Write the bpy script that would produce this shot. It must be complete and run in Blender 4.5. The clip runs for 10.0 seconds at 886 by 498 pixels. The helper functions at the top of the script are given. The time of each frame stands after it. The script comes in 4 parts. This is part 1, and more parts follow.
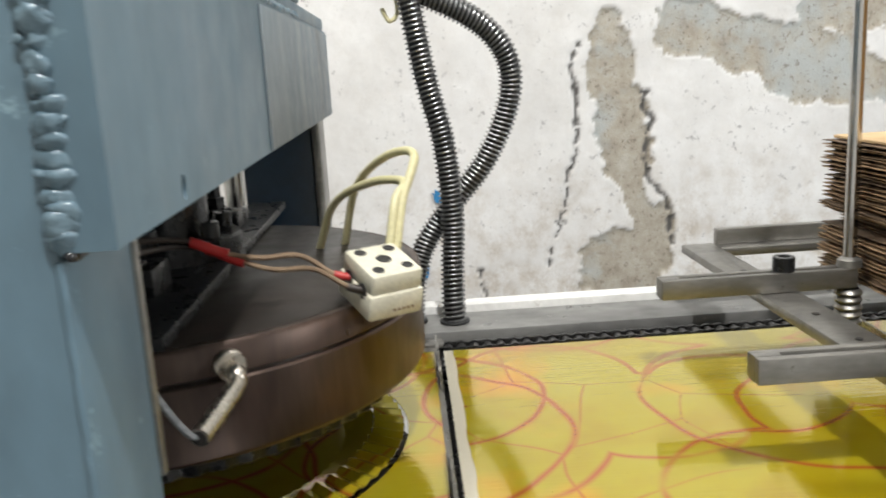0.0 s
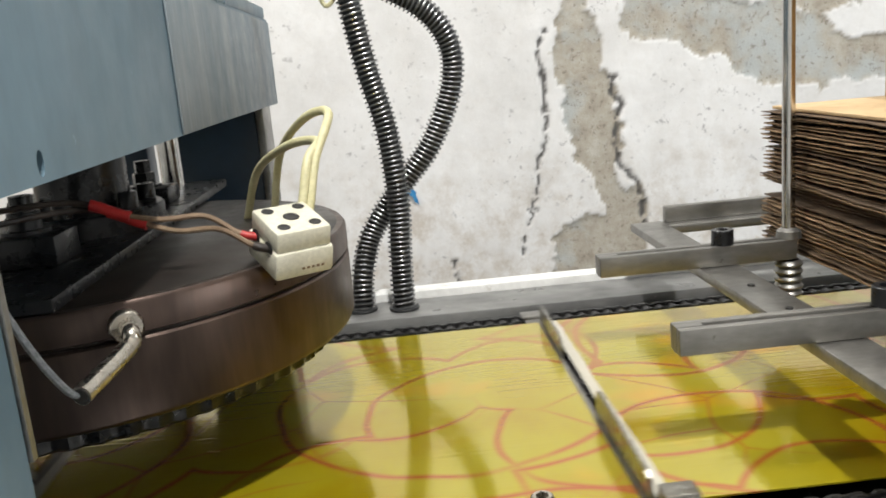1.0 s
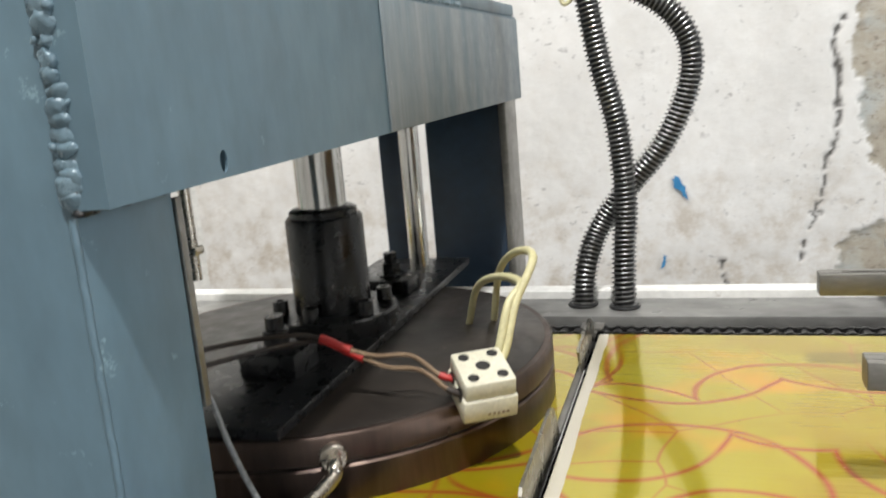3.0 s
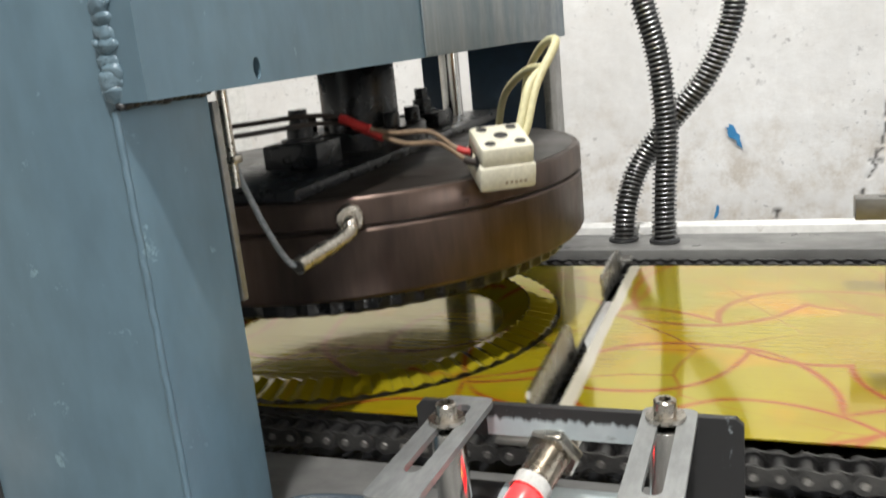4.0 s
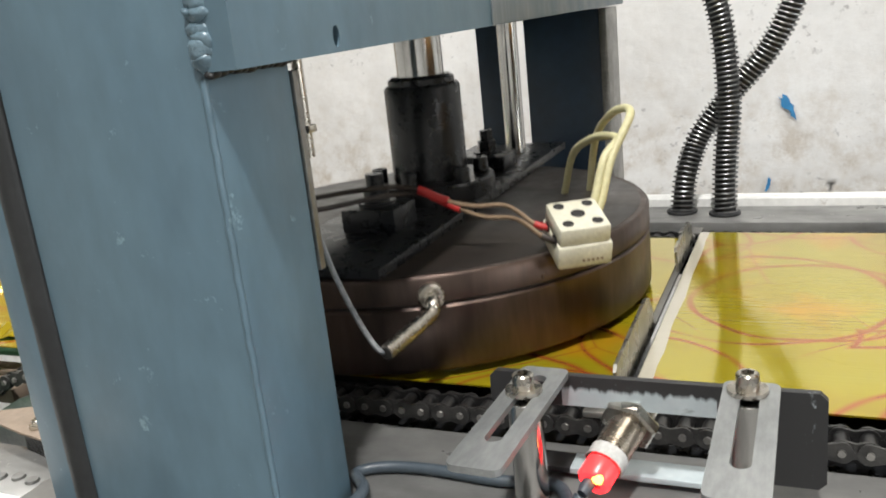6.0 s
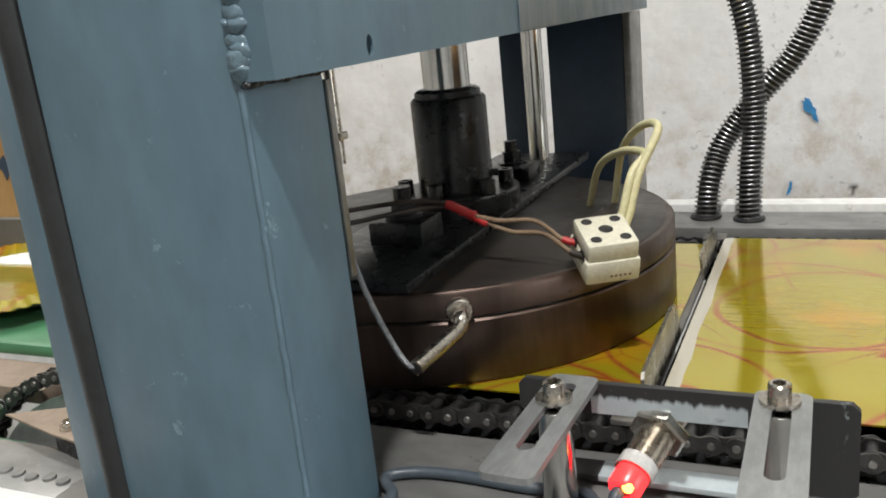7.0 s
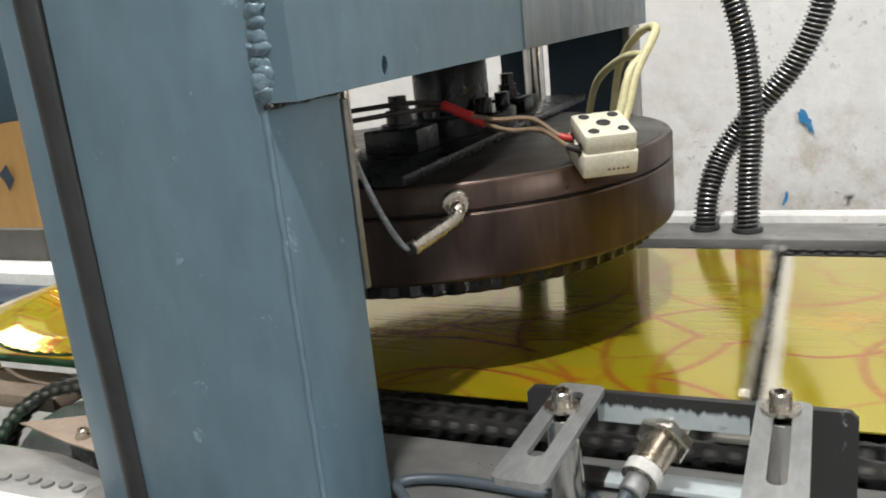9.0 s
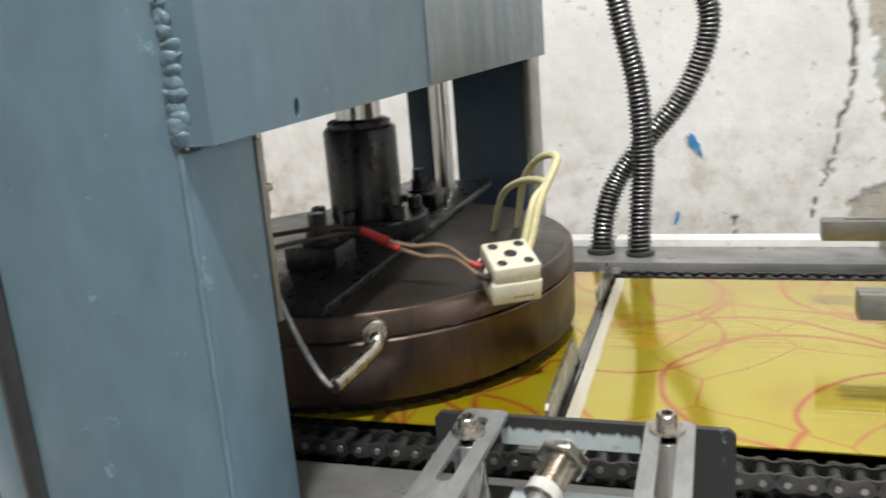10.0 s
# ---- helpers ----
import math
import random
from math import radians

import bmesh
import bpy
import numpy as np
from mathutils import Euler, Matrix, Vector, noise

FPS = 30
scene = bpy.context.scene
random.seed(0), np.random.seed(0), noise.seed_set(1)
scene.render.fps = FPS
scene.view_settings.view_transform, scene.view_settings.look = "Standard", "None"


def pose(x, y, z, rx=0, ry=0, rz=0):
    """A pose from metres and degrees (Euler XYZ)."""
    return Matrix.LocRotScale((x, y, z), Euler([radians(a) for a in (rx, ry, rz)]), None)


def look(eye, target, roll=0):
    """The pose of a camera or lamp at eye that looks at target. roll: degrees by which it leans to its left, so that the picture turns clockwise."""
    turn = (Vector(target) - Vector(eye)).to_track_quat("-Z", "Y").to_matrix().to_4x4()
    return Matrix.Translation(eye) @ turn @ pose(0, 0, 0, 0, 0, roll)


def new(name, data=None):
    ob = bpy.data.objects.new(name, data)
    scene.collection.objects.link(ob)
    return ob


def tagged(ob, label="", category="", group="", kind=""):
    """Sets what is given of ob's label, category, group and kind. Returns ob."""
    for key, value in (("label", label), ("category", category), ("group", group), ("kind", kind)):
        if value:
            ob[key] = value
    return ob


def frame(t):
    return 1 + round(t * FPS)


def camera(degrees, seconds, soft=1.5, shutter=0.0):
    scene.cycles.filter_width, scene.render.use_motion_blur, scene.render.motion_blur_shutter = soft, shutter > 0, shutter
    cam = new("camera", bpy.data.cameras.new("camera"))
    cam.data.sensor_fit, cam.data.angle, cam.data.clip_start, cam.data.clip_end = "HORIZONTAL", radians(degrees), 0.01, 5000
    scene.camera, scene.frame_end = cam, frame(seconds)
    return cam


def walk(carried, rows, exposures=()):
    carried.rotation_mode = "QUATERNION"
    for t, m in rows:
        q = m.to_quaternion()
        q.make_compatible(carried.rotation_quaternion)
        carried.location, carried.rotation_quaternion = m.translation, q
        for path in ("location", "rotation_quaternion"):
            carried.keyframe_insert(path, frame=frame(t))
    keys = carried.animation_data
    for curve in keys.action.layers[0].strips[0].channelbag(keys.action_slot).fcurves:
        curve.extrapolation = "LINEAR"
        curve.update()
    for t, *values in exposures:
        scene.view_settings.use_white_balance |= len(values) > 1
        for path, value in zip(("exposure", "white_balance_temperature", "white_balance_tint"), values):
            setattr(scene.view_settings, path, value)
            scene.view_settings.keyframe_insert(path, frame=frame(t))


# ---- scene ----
cam = camera(55.3, 10.0, soft=1.8, shutter=0.5)
PATH = [
    (0, (0.144, -0.437, 0.194), (0.213, 1.517, -0.225), -3.3),
    (0.5, (0.172, -0.434, 0.187), (0.257, 1.52, -0.23), -3.9),
    (1, (0.177, -0.434, 0.183), (0.265, 1.517, -0.248), -5.0),
    (1.5, (0.175, -0.446, 0.182), (0.189, 1.507, -0.248), -5.2),
    (2, (0.161, -0.461, 0.191), (0.146, 1.491, -0.245), -6.8),
    (2.5, (0.191, -0.447, 0.199), (-0.126, 1.491, -0.184), -5.8),
    (2.7, (0.21, -0.44, 0.195), (-0.245, 1.468, -0.193), -5.1),
    (4, (0.244, -0.456, 0.169), (-0.469, 1.35, -0.312), -5.8),
    (4.5, (0.24, -0.456, 0.163), (-0.51, 1.319, -0.374), -6.3),
    (5, (0.235, -0.452, 0.163), (-0.531, 1.312, -0.386), -6.5),
    (5.5, (0.233, -0.456, 0.167), (-0.547, 1.305, -0.371), -6.4),
    (7, (0.226, -0.463, 0.173), (-0.602, 1.278, -0.358), -6.1),
    (7.5, (0.227, -0.462, 0.178), (-0.629, 1.275, -0.324), -6.5),
    (8, (0.228, -0.465, 0.179), (-0.643, 1.264, -0.322), -6.3),
    (8.5, (0.223, -0.471, 0.18), (-0.649, 1.259, -0.316), -6.3),
    (9, (0.225, -0.474, 0.178), (-0.595, 1.277, -0.335), -6.0),
    (9.5, (0.229, -0.48, 0.181), (-0.544, 1.301, -0.299), -5.0),
    (10, (0.229, -0.486, 0.189), (-0.382, 1.352, -0.31), -4.6),
]
walk(cam, [(t, look(e, g, r)) for t, e, g, r in PATH],
     exposures=[(0.0, 0.33), (2.5, 0.33), (5.5, 0.44), (7.0, 0.06), (8.0, 0.20), (9.0, 0.22), (10.0, 0.36)])

# ---- light ----
world = bpy.data.worlds.new("world")
scene.world = world
world.use_nodes = True
sky = world.node_tree.nodes.new("ShaderNodeTexSky")
sky.sky_type, sky.sun_disc = "NISHITA", False
sky.sun_elevation, sky.sun_rotation = radians(40), radians(60)
world.node_tree.links.new(sky.outputs[0], world.node_tree.nodes["Background"].inputs[0])
world.node_tree.nodes["Background"].inputs[1].default_value = 0.1


def area(name, eye, target, sx, sy, watts, colour):
    d = bpy.data.lights.new(name, "AREA")
    d.shape, d.size, d.size_y, d.energy, d.color = "RECTANGLE", sx, sy, watts, colour
    ob = new(name, d)
    ob.matrix_world = look(eye, target)
    return ob


area("work_lamp_light", (0.36, -0.88, 1.76), (0.33, -0.76, 0), 0.10, 0.07, 38, (1.0, 0.98, 0.95))
# Unseen fill from overhead, added to brighten the wall.
area("ceiling_fill_light", (0.75, 0.35, 1.8), (0.75, 0.37, 0), 1.2, 0.3, 5, (1.0, 0.97, 0.92))
# Added fill in place of daylight from the far left.
area("rear_fill_light", (-0.9, 0.35, 1.8), (-0.9, 0.37, 0), 1.2, 0.3, 26, (1.0, 0.97, 0.92))
# Large unseen fill added at the right to brighten faces turned that way.
area("side_fill_light", (2.5, -0.5, 0.6), (0, 0.3, 0.2), 1.3, 1.1, 25, (0.93, 0.97, 1.0))


# ---- materials ----
class Nodes:
    """A material's node tree with short calls."""

    def __init__(self, name):
        self.mat = bpy.data.materials.new(name)
        self.mat.use_nodes = True
        self.tree = self.mat.node_tree
        self.bsdf = self.tree.nodes["Principled BSDF"]
        self.obj = self.add("ShaderNodeTexCoord").outputs["Object"]

    def add(self, kind, **props):
        n = self.tree.nodes.new(kind)
        for k, v in props.items():
            setattr(n, k, v)
        return n

    def link(self, a, b):
        self.tree.links.new(a, b)

    def mapped(self, scale=(1, 1, 1), source=None, offset=(0, 0, 0)):
        m = self.add("ShaderNodeMapping")
        self.link(source or self.obj, m.inputs[0])
        m.inputs["Scale"].default_value = scale
        m.inputs["Location"].default_value = offset
        return m.outputs[0]

    def noise(self, scale, detail=4, rough=0.6, source=None, distortion=0.0):
        n = self.add("ShaderNodeTexNoise")
        n.inputs["Scale"].default_value, n.inputs["Detail"].default_value = scale, detail
        n.inputs["Roughness"].default_value, n.inputs["Distortion"].default_value = rough, distortion
        self.link(source or self.obj, n.inputs["Vector"])
        return n.outputs["Fac"]

    def ramp(self, fac, *stops):
        r = self.add("ShaderNodeValToRGB")
        while len(r.color_ramp.elements) < len(stops):
            r.color_ramp.elements.new(0.5)
        for e, (p, c) in zip(r.color_ramp.elements, stops):
            e.position = p
            e.color = (*c, 1) if isinstance(c, tuple) else (c, c, c, 1)
        self.link(fac, r.inputs[0])
        return r.outputs[0]

    def mix(self, fac, a, b, mode="MIX"):
        m = self.add("ShaderNodeMix", data_type="RGBA", blend_type=mode)
        for v, s in ((fac, m.inputs[0]), (a, m.inputs[6]), (b, m.inputs[7])):
            if isinstance(v, tuple):
                s.default_value = (*v, 1)
            elif isinstance(v, (int, float)):
                s.default_value = v
            else:
                self.link(v, s)
        return m.outputs[2]

    def math(self, op, a, b=0.0, c=0.0):
        m = self.add("ShaderNodeMath", operation=op)
        for v, s in zip((a, b, c), m.inputs):
            if isinstance(v, (int, float)):
                s.default_value = v
            else:
                self.link(v, s)
        return m.outputs[0]

    def put(self, colour=None, rough=None, metal=None, bump=None, strength=0.2, distance=0.001):
        for v, k in ((colour, "Base Color"), (rough, "Roughness"), (metal, "Metallic")):
            if v is None:
                continue
            s = self.bsdf.inputs[k]
            if isinstance(v, tuple):
                s.default_value = (*v, 1)
            elif isinstance(v, (int, float)):
                s.default_value = v
            else:
                self.link(v, s)
        if bump is not None:
            b = self.add("ShaderNodeBump")
            b.inputs["Strength"].default_value, b.inputs["Distance"].default_value = strength, distance
            self.link(bump, b.inputs["Height"])
            self.link(b.outputs[0], self.bsdf.inputs["Normal"])
        return self.mat


def worn(name, a, b, rough=(0.35, 0.6), metal=0.0, scale=30, stretch=(1, 1, 1), bump=0.15, spots=None):
    """Two tones at a large scale, fine grain over them, uneven gloss and a fine relief."""
    n = Nodes(name)
    v = n.mapped(stretch)
    big, fine = n.noise(scale, 4, 0.6, v), n.noise(scale * 9, 3, 0.6, v)
    c = n.mix(n.ramp(big, (0.35, 0.0), (0.65, 1.0)), a, b)
    c = n.mix(0.25, c, n.mix(n.ramp(fine, (0.3, 0.25), (0.7, 1.0)), (0, 0, 0), c), "MIX")
    if spots:
        c = n.mix(n.ramp(n.noise(scale * 4, 6, 0.75), (0.64, 0.0), (0.7, 1.0)), c, spots)
    r = n.ramp(n.noise(scale * 2.3, 5, 0.65), (0.3, rough[0]), (0.7, rough[1]))
    return n.put(c, r, metal, fine, bump)


M = {}
M["blue_paint"] = worn("blue_paint", (0.080, 0.136, 0.178), (0.108, 0.174, 0.217), (0.34, 0.52), 0.0, 9, (1, 1, 0.45), 0.08, (0.20, 0.30, 0.34))
M["grey_primer"] = worn("grey_primer", (0.125, 0.175, 0.205), (0.235, 0.26, 0.275), (0.4, 0.6), 0.0, 38, (1, 1, 0.12), 0.08, (0.33, 0.34, 0.34))
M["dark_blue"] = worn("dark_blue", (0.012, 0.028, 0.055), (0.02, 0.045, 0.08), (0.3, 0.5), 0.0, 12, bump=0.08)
M["weld"] = worn("weld", (0.105, 0.165, 0.205), (0.15, 0.22, 0.262), (0.2, 0.4), 0.05, 60, bump=0.3, spots=(0.06, 0.075, 0.085))
M["spring_steel"] = worn("spring_steel", (0.20, 0.205, 0.205), (0.30, 0.30, 0.30), (0.28, 0.42), 0.9, 60, bump=0.05)
M["black_rubber"] = worn("black_rubber", (0.012, 0.013, 0.014), (0.02, 0.021, 0.022), (0.45, 0.6), 0.0, 40)
M["black_oxide"] = worn("black_oxide", (0.012, 0.013, 0.015), (0.024, 0.025, 0.027), (0.2, 0.4), 0.3, 40, bump=0.12, spots=(0.05, 0.048, 0.045))
M["chrome"] = worn("chrome", (0.55, 0.54, 0.52), (0.68, 0.67, 0.65), (0.1, 0.22), 1.0, 40, (1, 1, 0.2), 0.04)
M["nickel"] = worn("nickel", (0.50, 0.46, 0.40), (0.62, 0.58, 0.52), (0.2, 0.34), 1.0, 60, bump=0.05)
M["steel"] = worn("steel", (0.22, 0.215, 0.20), (0.33, 0.32, 0.30), (0.3, 0.5), 0.85, 35, (0.4, 1, 1), 0.12, (0.10, 0.085, 0.07))
M["strap_steel"] = worn("strap_steel", (0.30, 0.31, 0.31), (0.40, 0.41, 0.41), (0.38, 0.55), 0.75, 60, (1, 0.25, 1), 0.06)
M["bright_sheet"] = worn("bright_sheet", (0.28, 0.27, 0.235), (0.38, 0.365, 0.325), (0.2, 0.36), 0.95, 22, (1, 0.3, 1), 0.06)
M["bed_steel"] = worn("bed_steel", (0.15, 0.15, 0.148), (0.34, 0.34, 0.33), (0.24, 0.55), 0.45, 14, (0.5, 1, 1), 0.15, (0.42, 0.41, 0.39))
M["chain_steel"] = worn("chain_steel", (0.035, 0.035, 0.037), (0.095, 0.093, 0.090), (0.28, 0.45), 0.75, 80, bump=0.1)
M["pin_steel"] = worn("pin_steel", (0.26, 0.25, 0.24), (0.40, 0.39, 0.37), (0.25, 0.4), 0.9, 90, bump=0.05)
M["white_paint"] = worn("white_paint", (0.70, 0.70, 0.68), (0.80, 0.80, 0.78), (0.4, 0.6), 0.0, 12, bump=0.05, spots=(0.5, 0.48, 0.45))
M["ceramic"] = worn("ceramic", (0.66, 0.63, 0.50), (0.74, 0.71, 0.58), (0.3, 0.45), 0.0, 60, bump=0.06, spots=(0.50, 0.45, 0.34))
# Near-black that paints the shade inside holes; also used on the plug screws.
M["hole_black"] = worn("hole_black", (0.012, 0.011, 0.01), (0.02, 0.018, 0.016), (0.5, 0.7), 0.0, 60)
M["cream_sleeve"] = worn("cream_sleeve", (0.58, 0.54, 0.30), (0.66, 0.62, 0.38), (0.4, 0.55), 0.0, 50, bump=0.05)
M["red_sleeve"] = worn("red_sleeve", (0.40, 0.02, 0.02), (0.52, 0.035, 0.03), (0.35, 0.5), 0.0, 60)
M["tan_wire"] = worn("tan_wire", (0.17, 0.11, 0.065), (0.27, 0.19, 0.12), (0.45, 0.6), 0.2, 70)
M["dark_wire"] = worn("dark_wire", (0.03, 0.022, 0.018), (0.06, 0.045, 0.035), (0.4, 0.6), 0.1, 70)
M["braid"] = worn("braid", (0.20, 0.21, 0.22), (0.34, 0.35, 0.36), (0.3, 0.5), 0.7, 600, bump=0.3)
M["grey_cable"] = worn("grey_cable", (0.045, 0.06, 0.075), (0.07, 0.09, 0.11), (0.35, 0.5), 0.0, 40)
M["cardboard"] = worn("cardboard", (0.20, 0.125, 0.065), (0.34, 0.23, 0.13), (0.75, 0.9), 0.0, 45, (1, 1, 6), 0.25)
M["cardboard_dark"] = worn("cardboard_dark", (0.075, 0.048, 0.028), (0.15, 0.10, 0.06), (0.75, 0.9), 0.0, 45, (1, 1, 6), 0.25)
M["cardboard_top"] = worn("cardboard_top", (0.52, 0.36, 0.19), (0.60, 0.43, 0.24), (0.7, 0.85), 0.0, 14, bump=0.08)
M["brown_panel"] = worn("brown_panel", (0.36, 0.205, 0.065), (0.43, 0.255, 0.09), (0.5, 0.7), 0.0, 8, (1, 1, 0.3), 0.05)
M["green_belt"] = worn("green_belt", (0.045, 0.165, 0.075), (0.075, 0.225, 0.115), (0.28, 0.45), 0.0, 14, (0.3, 1, 1), 0.06)
M["brown_card"] = worn("brown_card", (0.24, 0.185, 0.14), (0.30, 0.235, 0.18), (0.6, 0.8), 0.0, 25)
M["grey_board"] = worn("grey_board", (0.085, 0.082, 0.072), (0.11, 0.105, 0.095), (0.5, 0.7), 0.0, 9)
M["blue_tape"] = worn("blue_tape", (0.03, 0.19, 0.42), (0.05, 0.26, 0.52), (0.4, 0.6), 0.0, 60)
M["concrete"] = worn("concrete", (0.16, 0.15, 0.14), (0.24, 0.23, 0.21), (0.7, 0.9), 0.0, 4)
M["ceiling_paint"] = worn("ceiling_paint", (0.62, 0.61, 0.58), (0.7, 0.69, 0.66), (0.7, 0.9), 0.0, 3)
M["clear_cap"] = worn("clear_cap", (0.55, 0.54, 0.52), (0.66, 0.65, 0.63), (0.15, 0.3), 0.0, 60)


def die_material():
    n = Nodes("burnt_steel")
    v = n.mapped((1, 1, 0.25))
    big, fine = n.noise(14, 5, 0.65, v), n.noise(160, 3, 0.6, n.mapped((1, 1, 0.15)))
    c = n.ramp(big, (0.3, (0.052, 0.039, 0.035)), (0.5, (0.108, 0.077, 0.064)), (0.68, (0.18, 0.122, 0.096)))
    c = n.mix(0.3, c, n.mix(n.ramp(fine, (0.35, 0.3), (0.65, 1.0)), (0, 0, 0), c))
    r = n.ramp(n.noise(30, 5, 0.65), (0.3, 0.27), (0.7, 0.5))
    return n.put(c, r, 0.85, fine, 0.06)


M["burnt_steel"] = die_material()
# Sooty steel, darkened further so the colour carries the beam's shadow.
M["sooty_steel"] = worn("sooty_steel", (0.020, 0.017, 0.015), (0.050, 0.040, 0.033), (0.3, 0.5), 0.5, 18, bump=0.08, spots=(0.075, 0.06, 0.05))
M["groove_steel"] = worn("groove_steel", (0.20, 0.18, 0.16), (0.34, 0.32, 0.30), (0.25, 0.4), 0.95, 30, bump=0.04)


def foil_material():
    """Yellow foil-faced board: red arcs and thin branching lines printed on it, a bare white margin, fine drawn streaks along its length."""
    n = Nodes("yellow_foil")
    at = n.add("ShaderNodeUVMap").outputs[0]
    wob = n.add("ShaderNodeVectorMath", operation="MULTIPLY_ADD")
    nz = n.add("ShaderNodeTexNoise")
    nz.inputs["Scale"].default_value = 9
    n.link(at, nz.inputs["Vector"])
    n.link(nz.outputs["Color"], wob.inputs[0])
    wob.inputs[1].default_value = (0.024, 0.024, 0)
    n.link(at, wob.inputs[2])
    big = n.noise(11, 3, 0.55, at)
    yellow = n.ramp(big, (0.33, (0.37, 0.255, 0.004)), (0.5, (0.41, 0.33, 0.010)), (0.7, (0.41, 0.355, 0.025)))
    lines = None
    for scale, radius, width, shift in ((6.4, 0.45, 0.007, 0.0), (5.0, 0.47, 0.0055, 3.7), (8.0, 0.47, 0.008, 7.9)):
        vo = n.add("ShaderNodeTexVoronoi", feature="F1", voronoi_dimensions="2D")
        vo.inputs["Scale"].default_value = scale
        n.link(n.mapped((1, 1, 1), wob.outputs[0], (shift, shift * 0.6, 0)), vo.inputs["Vector"])
        d = n.math("ABSOLUTE", n.math("SUBTRACT", vo.outputs["Distance"], radius))
        line = n.ramp(d, (0.0, 1.0), (width, 0.6), (width * 2.6, 0.0))
        line = n.math("MULTIPLY", line, n.ramp(n.noise(16, 2, 0.5, n.mapped((1, 1, 1), at, (shift, 0, 0))), (0.30, 0.15), (0.46, 0.95)))
        lines = line if lines is None else n.math("MAXIMUM", lines, line)
    crack = n.add("ShaderNodeTexVoronoi", feature="DISTANCE_TO_EDGE", voronoi_dimensions="2D")
    crack.inputs["Scale"].default_value = 13
    n.link(wob.outputs[0], crack.inputs["Vector"])
    thin = n.math("MULTIPLY", n.ramp(crack.outputs["Distance"], (0.0, 1.0), (0.016, 0.0)), n.ramp(n.noise(7, 2, 0.5, at), (0.40, 0.0), (0.54, 0.75)))
    glow = n.math("MULTIPLY", n.ramp(n.noise(8, 3, 0.6, n.mapped((1, 1, 1), at, (4, 4, 0))), (0.56, 0.0), (0.74, 0.75)), 1.0)
    c = n.mix(glow, yellow, (0.80, 0.28, 0.01))
    c = n.mix(n.math("MAXIMUM", lines, thin), c, (0.40, 0.06, 0.02))
    streak = n.noise(1, 2, 0.5, n.mapped((14, 420, 1), at))
    xyz = n.add("ShaderNodeSeparateXYZ")
    n.link(at, xyz.inputs[0])
    edge = n.math("ADD", xyz.outputs[0], n.math("MULTIPLY", n.noise(25, 2, 0.5, at), 0.004))
    margin = n.math("LESS_THAN", edge, 0.0115)
    c = n.mix(margin, c, (0.44, 0.41, 0.33))
    metal = n.math("MULTIPLY", n.math("SUBTRACT", 1.0, margin), 0.45)
    rough = n.ramp(streak, (0.35, 0.05), (0.7, 0.13))
    wave = n.math("ADD", n.math("MULTIPLY", streak, 0.5), n.math("MULTIPLY", n.noise(12, 2, 0.5, at), 0.8))
    n.bsdf.inputs["Coat Weight"].default_value, n.bsdf.inputs["Coat Roughness"].default_value = 0.5, 0.05
    return n.put(c, rough, metal, wave, 0.15, 0.002)


M["yellow_foil"] = foil_material()


def wall_material():
    """White paint over grey-brown render; the attribute 'bare' says where the paint has come off, 'crack' where it has split."""
    n = Nodes("peeling_paint")
    bare = n.add("ShaderNodeAttribute", attribute_name="bare").outputs["Fac"]
    crack = n.add("ShaderNodeAttribute", attribute_name="crack").outputs["Fac"]
    damp = n.add("ShaderNodeAttribute", attribute_name="damp").outputs["Fac"]
    white = n.mix(n.ramp(n.noise(6, 6, 0.65), (0.4, 0.0), (0.7, 1.0)), (0.75, 0.745, 0.735), (0.62, 0.61, 0.595))
    stain = n.math("MULTIPLY", n.ramp(n.noise(17, 9, 0.8), (0.42, 0.0), (0.62, 1.0)), damp)
    white = n.mix(n.math("MULTIPLY", stain, 0.75), white, (0.40, 0.33, 0.25))
    specks = n.ramp(n.noise(75, 4, 0.7), (0.60, 0.0), (0.67, 1.0))
    specks = n.math("MULTIPLY", specks, n.ramp(n.noise(7, 3, 0.6), (0.46, 0.08), (0.58, 0.8)))
    white = n.mix(specks, white, (0.34, 0.33, 0.33))
    plaster = n.ramp(n.noise(28, 7, 0.7), (0.3, (0.27, 0.235, 0.185)), (0.5, (0.38, 0.345, 0.285)), (0.72, (0.47, 0.45, 0.40)))
    plaster = n.mix(n.ramp(n.noise(9, 4, 0.6), (0.5, 0.0), (0.65, 0.7)), plaster, (0.42, 0.46, 0.47))
    plaster = n.mix(n.ramp(n.noise(140, 3, 0.6), (0.58, 0.0), (0.68, 0.6)), plaster, (0.16, 0.13, 0.10))
    c = n.mix(bare, white, plaster)
    c = n.mix(crack, c, (0.10, 0.095, 0.09))
    grain = n.math("ADD", n.noise(60, 6, 0.7), n.math("MULTIPLY", n.noise(320, 2, 0.6), n.math("MULTIPLY", bare, 0.7)))
    return n.put(c, 0.85, 0.0, grain, 0.35, 0.0025)


M["peeling_paint"] = wall_material()


def led_material(name, colour, strength):
    n = Nodes(name)
    n.bsdf.inputs["Emission Color"].default_value = (*colour, 1)
    n.bsdf.inputs["Emission Strength"].default_value = strength
    return n.put((0.7, 0.03, 0.02), 0.3)


M["red_glow"] = led_material("red_glow", (1.0, 0.02, 0.025), 3.0)
M["amber_glow"] = led_material("amber_glow", (1.0, 0.32, 0.05), 9.0)


